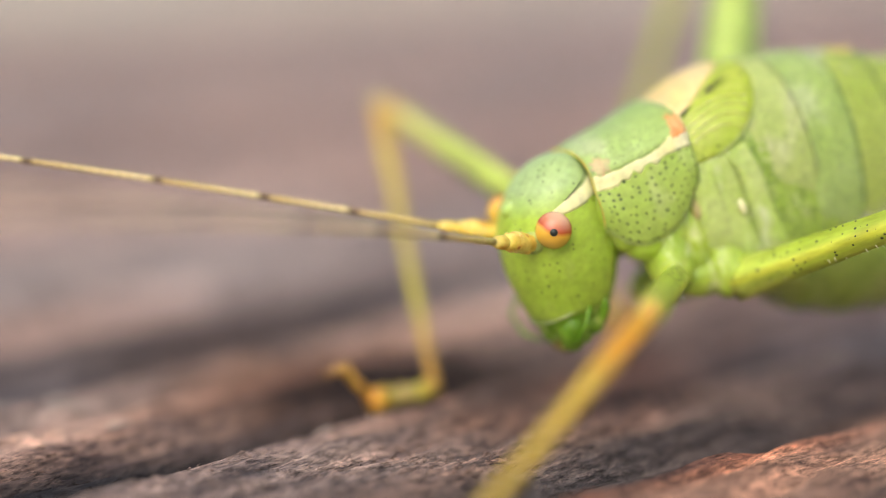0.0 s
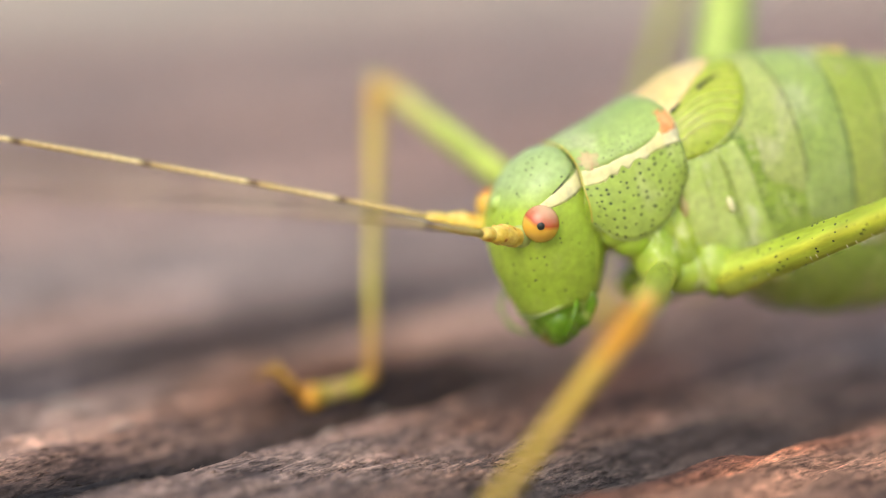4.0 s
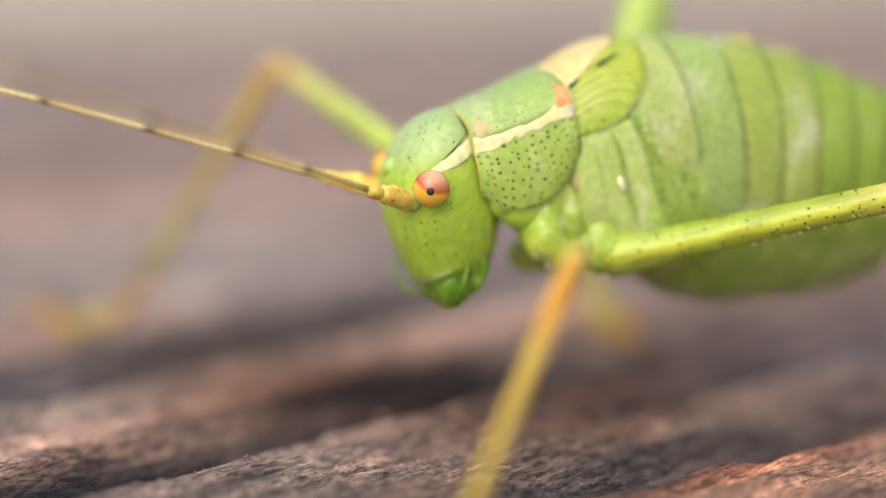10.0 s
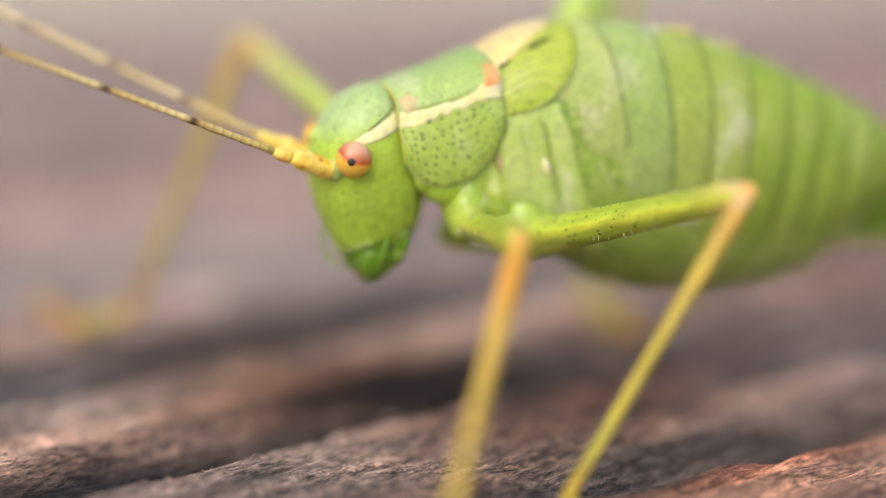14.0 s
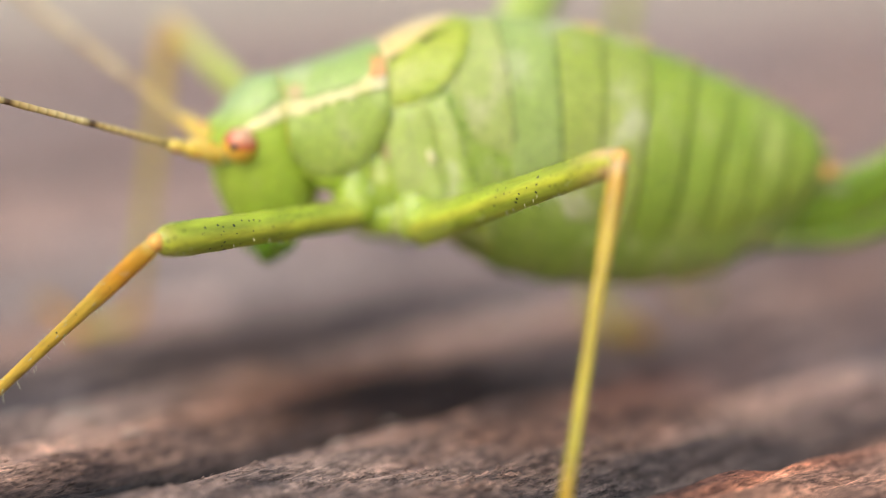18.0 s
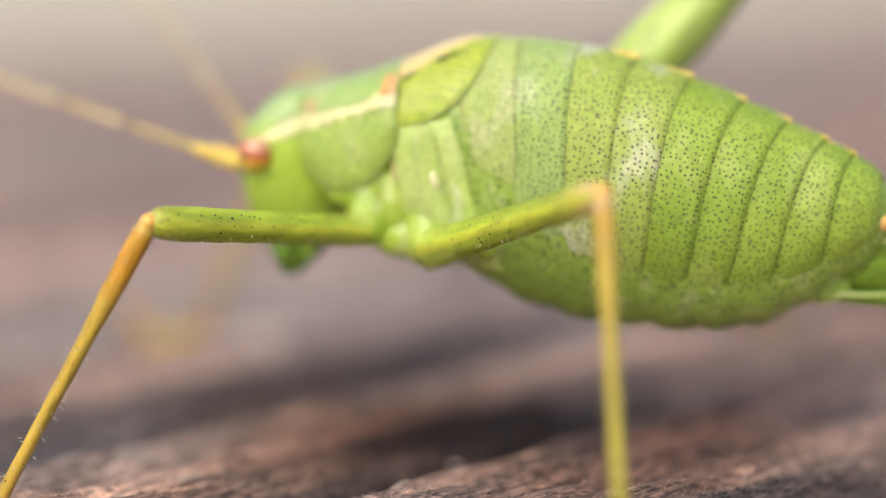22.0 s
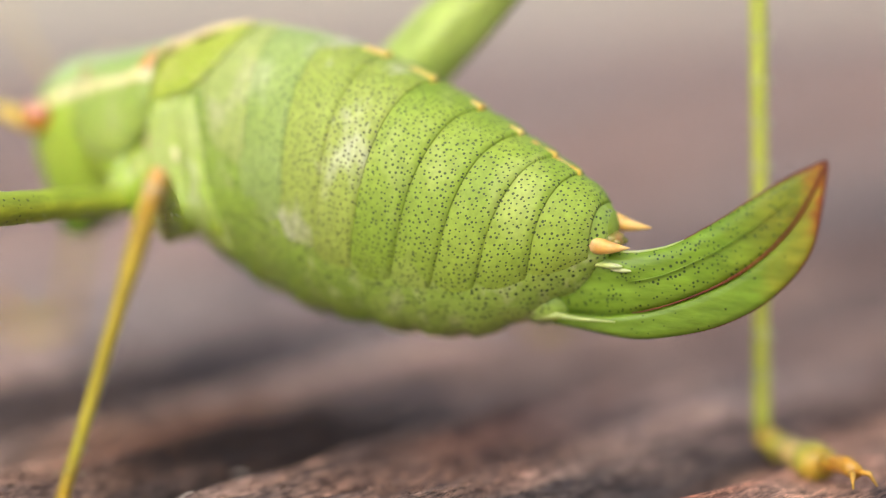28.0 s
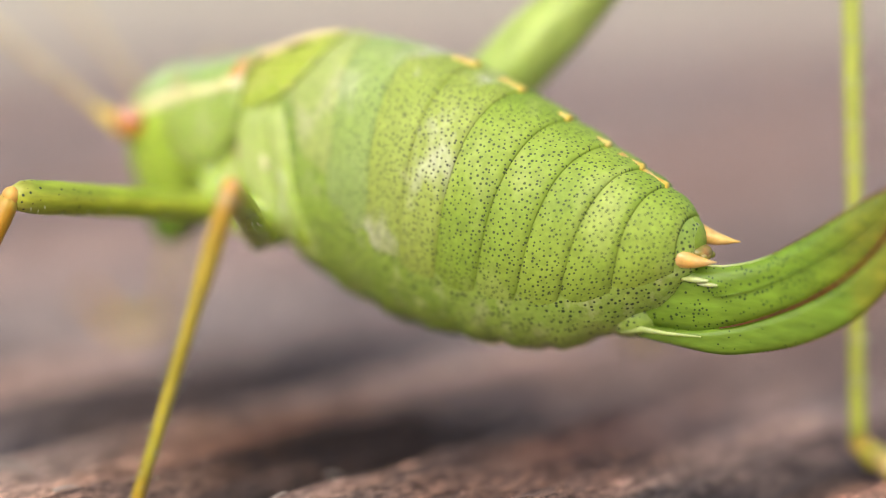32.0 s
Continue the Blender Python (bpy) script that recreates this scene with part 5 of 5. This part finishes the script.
ML_ROWS = [
    (0, 11.89, 40.5, 6.16, 10.65, 38.41, 0.31), (4, 11.15, 39.97, 6.45, 10.52, 38.33, 0.16), (9, 10.7, 42.5, 5.64, 10.65, 38.4, 0.3),
    (11, 9.42, 41.81, 6.45, 10.65, 38.4, 0.3), (11.5, 8.99, 41.55, 6.77, 8.57, 38.42, 0.42), (12, 8.07, 40.74, 7.27, 8.55, 38.52, 0.52),
    (12.6, 7.48, 40.62, 7.41, 7.14, 38.62, 0.58), (13, 6.1, 39.72, 7.45, 3.83, 38.05, 0.9), (13.6, 5.86, 38.99, 6.34, 2.2, 38.25, 0.3),
    (14.5, 5.73, 39.21, 6.36, 2.33, 38.34, 0.22), (16.5, 4.89, 39.57, 6.85, 2.46, 38.33, 0.31), (17, 3.8, 40.02, 6.96, 2.2, 38.25, 0.28),
    (18, 3.35, 40.36, 6.99, 2.21, 38.25, 0.31), (19, 2.71, 40.64, 7.06, 2.19, 38.3, 0.37), (20, 2.61, 40.63, 7, 2.24, 38.26, 0.32),
    (21, 2.27, 40.98, 6.83, 2.11, 38.24, 0.28), (22, 1.61, 40.63, 6.84, 1.92, 38.18, 0.19), (23, 1.07, 40.26, 6.72, 2.02, 38.09, 0.04),
    (24, 0.72, 40.58, 6.63, 2.01, 38.12, 0.1), (25, 0.5, 40.87, 6.62, 1.74, 38.18, 0.18), (26, 0.38, 40.92, 6.64, 2.05, 38.25, 0.28),
    (26.3, -0.4, 41.11, 7.56, 0.28, 39.84, 0.61), (26.5, -0.67, 41.32, 7.92, -0.79, 40.8, 0.84), (28.5, -3.13, 41.03, 7.18, -5.42, 41.62, 0.48),
    (30, -3.18, 40.97, 7.17, -5.38, 41.61, 0.45), (31, -3.17, 40.99, 7.19, -5.45, 41.56, 0.48), (32, -3.35, 40.9, 7.15, -5.47, 41.71, 0.43),
]
MR_ROWS = [
    (0, 5.88, 51.41, 5.36, 7.33, 59.56, -0.12), (9, 4.32, 51.21, 5.79, 7.24, 58.95, 0.23), (14.5, 1.87, 52.11, 5.94, 6.78, 58.78, 0.38),
    (16.5, 1.93, 52.17, 6.03, 6.78, 58.78, 0.38), (18, 1.95, 52.21, 6.09, 6.78, 58.78, 0.38), (19, 1.9, 52.18, 6.02, 6.78, 58.78, 0.38),
    (20, 1.93, 52.27, 6.15, 6.78, 58.78, 0.38), (21, 2.04, 52.43, 6.41, 6.78, 58.78, 0.38), (22, 2.09, 52.47, 6.49, 6.78, 58.78, 0.38),
    (23, 2.08, 52.5, 6.51, 6.78, 58.78, 0.38), (24, 2.16, 52.67, 6.74, 6.78, 58.78, 0.38), (26, 2.28, 52.83, 6.97, 6.78, 58.78, 0.38),
    (29, 2.37, 53.03, 7.21, 6.78, 58.78, 0.38), (32, 2.17, 53.02, 7.07, 6.78, 58.78, 0.38),
]
HR_ROWS = [
    (0, 8.9, 56.46, 16.09, 4.1, 57.3, 0.32), (6, 8.4, 56.21, 16.25, 4.06, 57.28, 0.35), (9, 7.62, 56.15, 16.49, 4.09, 57.32, 0.41),
    (13, 6.04, 56.58, 16.8, 3.93, 57.39, 0.45), (17, 5.26, 57.5, 16.7, 4.09, 57.3, 0.23), (18.6, 5.59, 57.4, 16.67, 4.09, 57.3, 0.23),
    (19, 5.63, 57.3, 16.56, 4.91, 62.7, 0.98), (19.2, 6.17, 56.91, 16.56, 6.52, 70.73, 7.53), (19.4, 6.7, 56.51, 16.53, 11.11, 71.37, 10.86),
    (19.6, 7.22, 56.1, 16.5, 15.63, 70.04, 13.8), (19.8, 7.73, 55.68, 16.46, 21.21, 64.82, 13.76), (20, 8.23, 55.25, 16.39, 23.31, 59.08, 10.89),
    (20.3, 8.97, 53.91, 16.48, 19.89, 53.01, 4.13), (20.6, 9.61, 52.5, 16.44, 13.96, 48.04, 1.15), (21, 10.39, 50.62, 16.32, 10.76, 46.88, 0.24),
    (23, 10.62, 50.77, 16.37, 10.76, 46.91, 0.32), (24, 10.52, 50.36, 16.51, 10.76, 46.92, 0.36), (26, 9.51, 43.51, 16.27, 10.79, 46.88, 0.16),
    (29, 10.44, 48.16, 16.62, 10.76, 46.86, 0.17), (32, 10.18, 48.21, 16.67, 10.75, 46.87, 0.23),
]
# where each feeler points: seconds and a place it passes
ANT_R = [(0, -9.7, 43.9, 6.1), (3, -9.7, 43.9, 6.4), (6, -9.8, 43.9, 6.8), (8, -9.8, 43.9, 6.9), (9, -9.8, 44.0, 7.6), (11, -9.9, 44.0, 7.7), (13, -10.6, 47.2, 9.1), (14.5, -10.7, 47.2, 9.1), (16.5, -10.9, 48.2, 9.3), (17.5, -11.0, 50.1, 9.5), (19, -11.3, 53.0, 9.3), (21, -11.0, 55.0, 10.0), (23, -9.3, 57.3, 9.9), (26, -8.2, 60.4, 10.0), (32, -9.7, 59.8, 10.1)]
ANT_L = [(0, -4.6, 34.0, 6.5), (3, -4.6, 34.0, 6.8), (6, -5.6, 34.0, 7.25), (8, -5.8, 34.5, 7.6), (9, -5.8, 35.0, 8.0), (11, -7.0, 38.0, 8.3), (13, -9.2, 40.7, 8.7), (14.5, -9.3, 40.7, 8.8), (16.5, -9.4, 41.2, 8.7), (17, -9.6, 41.6, 7.9), (17.5, -9.6, 42.0, 7.9), (19, -10.0, 42.4, 7.5), (20, -11.9, 45.5, 7.6), (21, -12.5, 49.3, 7.9), (23, -13.0, 50.9, 8.5), (24, -12.8, 51.4, 8.4), (26, -11.6, 53.5, 8.9), (32, -11.6, 56.1, 9.8)]
FOOT_TURN = {"FL": 200, "FR": 165, "ML": -75, "MR": 60, "HR": -74}
FR_TURN = [(0, 214), (6, 212), (8, 165), (20, 165), (21, 150), (32, 150)]


# how far the mouth is drawn back: seconds, degrees
NOD = [(0, 5), (3, 5.5), (6, 7), (9, 9.5), (12, 9.5), (13, 9), (17, 9.5), (20, 8), (22, 7), (26, 9), (32, 8)]


def body_pose(t):
    x, y, z, yaw, pitch, roll = glide(BODY_ROWS, t)
    return Matrix.Translation(Vector((x, y, z)) * MM) @ Matrix.Rotation(radians(yaw), 4, "Z") @ Matrix.Rotation(radians(-pitch), 4, "Y") @ Matrix.Rotation(radians(roll), 4, "X")


def along(base, way, up=Vector((0, 0, 1))):
    """Pose at base (metres) with +x along way."""
    x = way.normalized()
    y = up.cross(x)
    if y.length < 1e-6:
        y = Vector((0, 1, 0))
    y.normalize()
    z = x.cross(y)
    m = Matrix((x, y, z)).transposed().to_4x4()
    m.translation = base
    return m


def motions():
    times = [round(i * 0.2, 1) for i in range(161)]
    poses = [body_pose(t) for t in times]
    walk(cricket, list(zip(times, poses)))
    neck = Matrix.Translation(Vector((3.4, 0, 0.9)) * UNIT)
    nods = [Matrix.Translation((0.07 * UNIT, 0, -0.08 * UNIT)) @ neck @ Matrix.Rotation(radians(float(glide(NOD, t)[0])), 4, "Y") @ neck.inverted() for t in times]
    walk(HEAD_PART, list(zip(times, nods)))
    tables = {"FL": FL_ROWS, "FR": FR_ROWS, "ML": ML_ROWS, "MR": MR_ROWS, "HR": HR_ROWS}
    for key, (fem, tib, tar, hip, l1, l2) in LEG_KEYS.items():
        fr, tr, ar = [], [], []
        for t, m in zip(times, poses):
            k = glide(tables[key], t)
            inv = m.inverted()
            h = m @ (hip * UNIT)
            a = Vector(k[3:]) * MM
            knee = h + (Vector(k[:3]) * MM - h).normalized() * l1 * UNIT
            ankle = knee + (a - knee).normalized() * l2 * UNIT
            turn = radians(float(glide(FR_TURN, t)[0]) if key == "FR" else FOOT_TURN[key])
            side = Vector((math.cos(turn), math.sin(turn), 0))
            fr.append((t, inv @ along(h, knee - h)))
            tr.append((t, inv @ along(knee, ankle - knee, side * -1)))
            drop = max(min((ankle.z / MM - 0.14) / 2.2, 0.6), -0.05)
            ar.append((t, inv @ along(ankle, side - Vector((0, 0, drop)))))
        walk(fem, fr)
        walk(tib, tr)
        walk(tar, ar)
    for key, rows, y in (("L", ANT_L, 0.90), ("R", ANT_R, -0.78)):
        base = Vector((4.66, y, -0.26)) * UNIT
        walk(ANTENNAE[key], [(t, along(nod @ base, m.inverted() @ (Vector(glide(rows, t)) * MM) - nod @ base)) for t, m, nod in zip(times, poses, nods)])


motions()
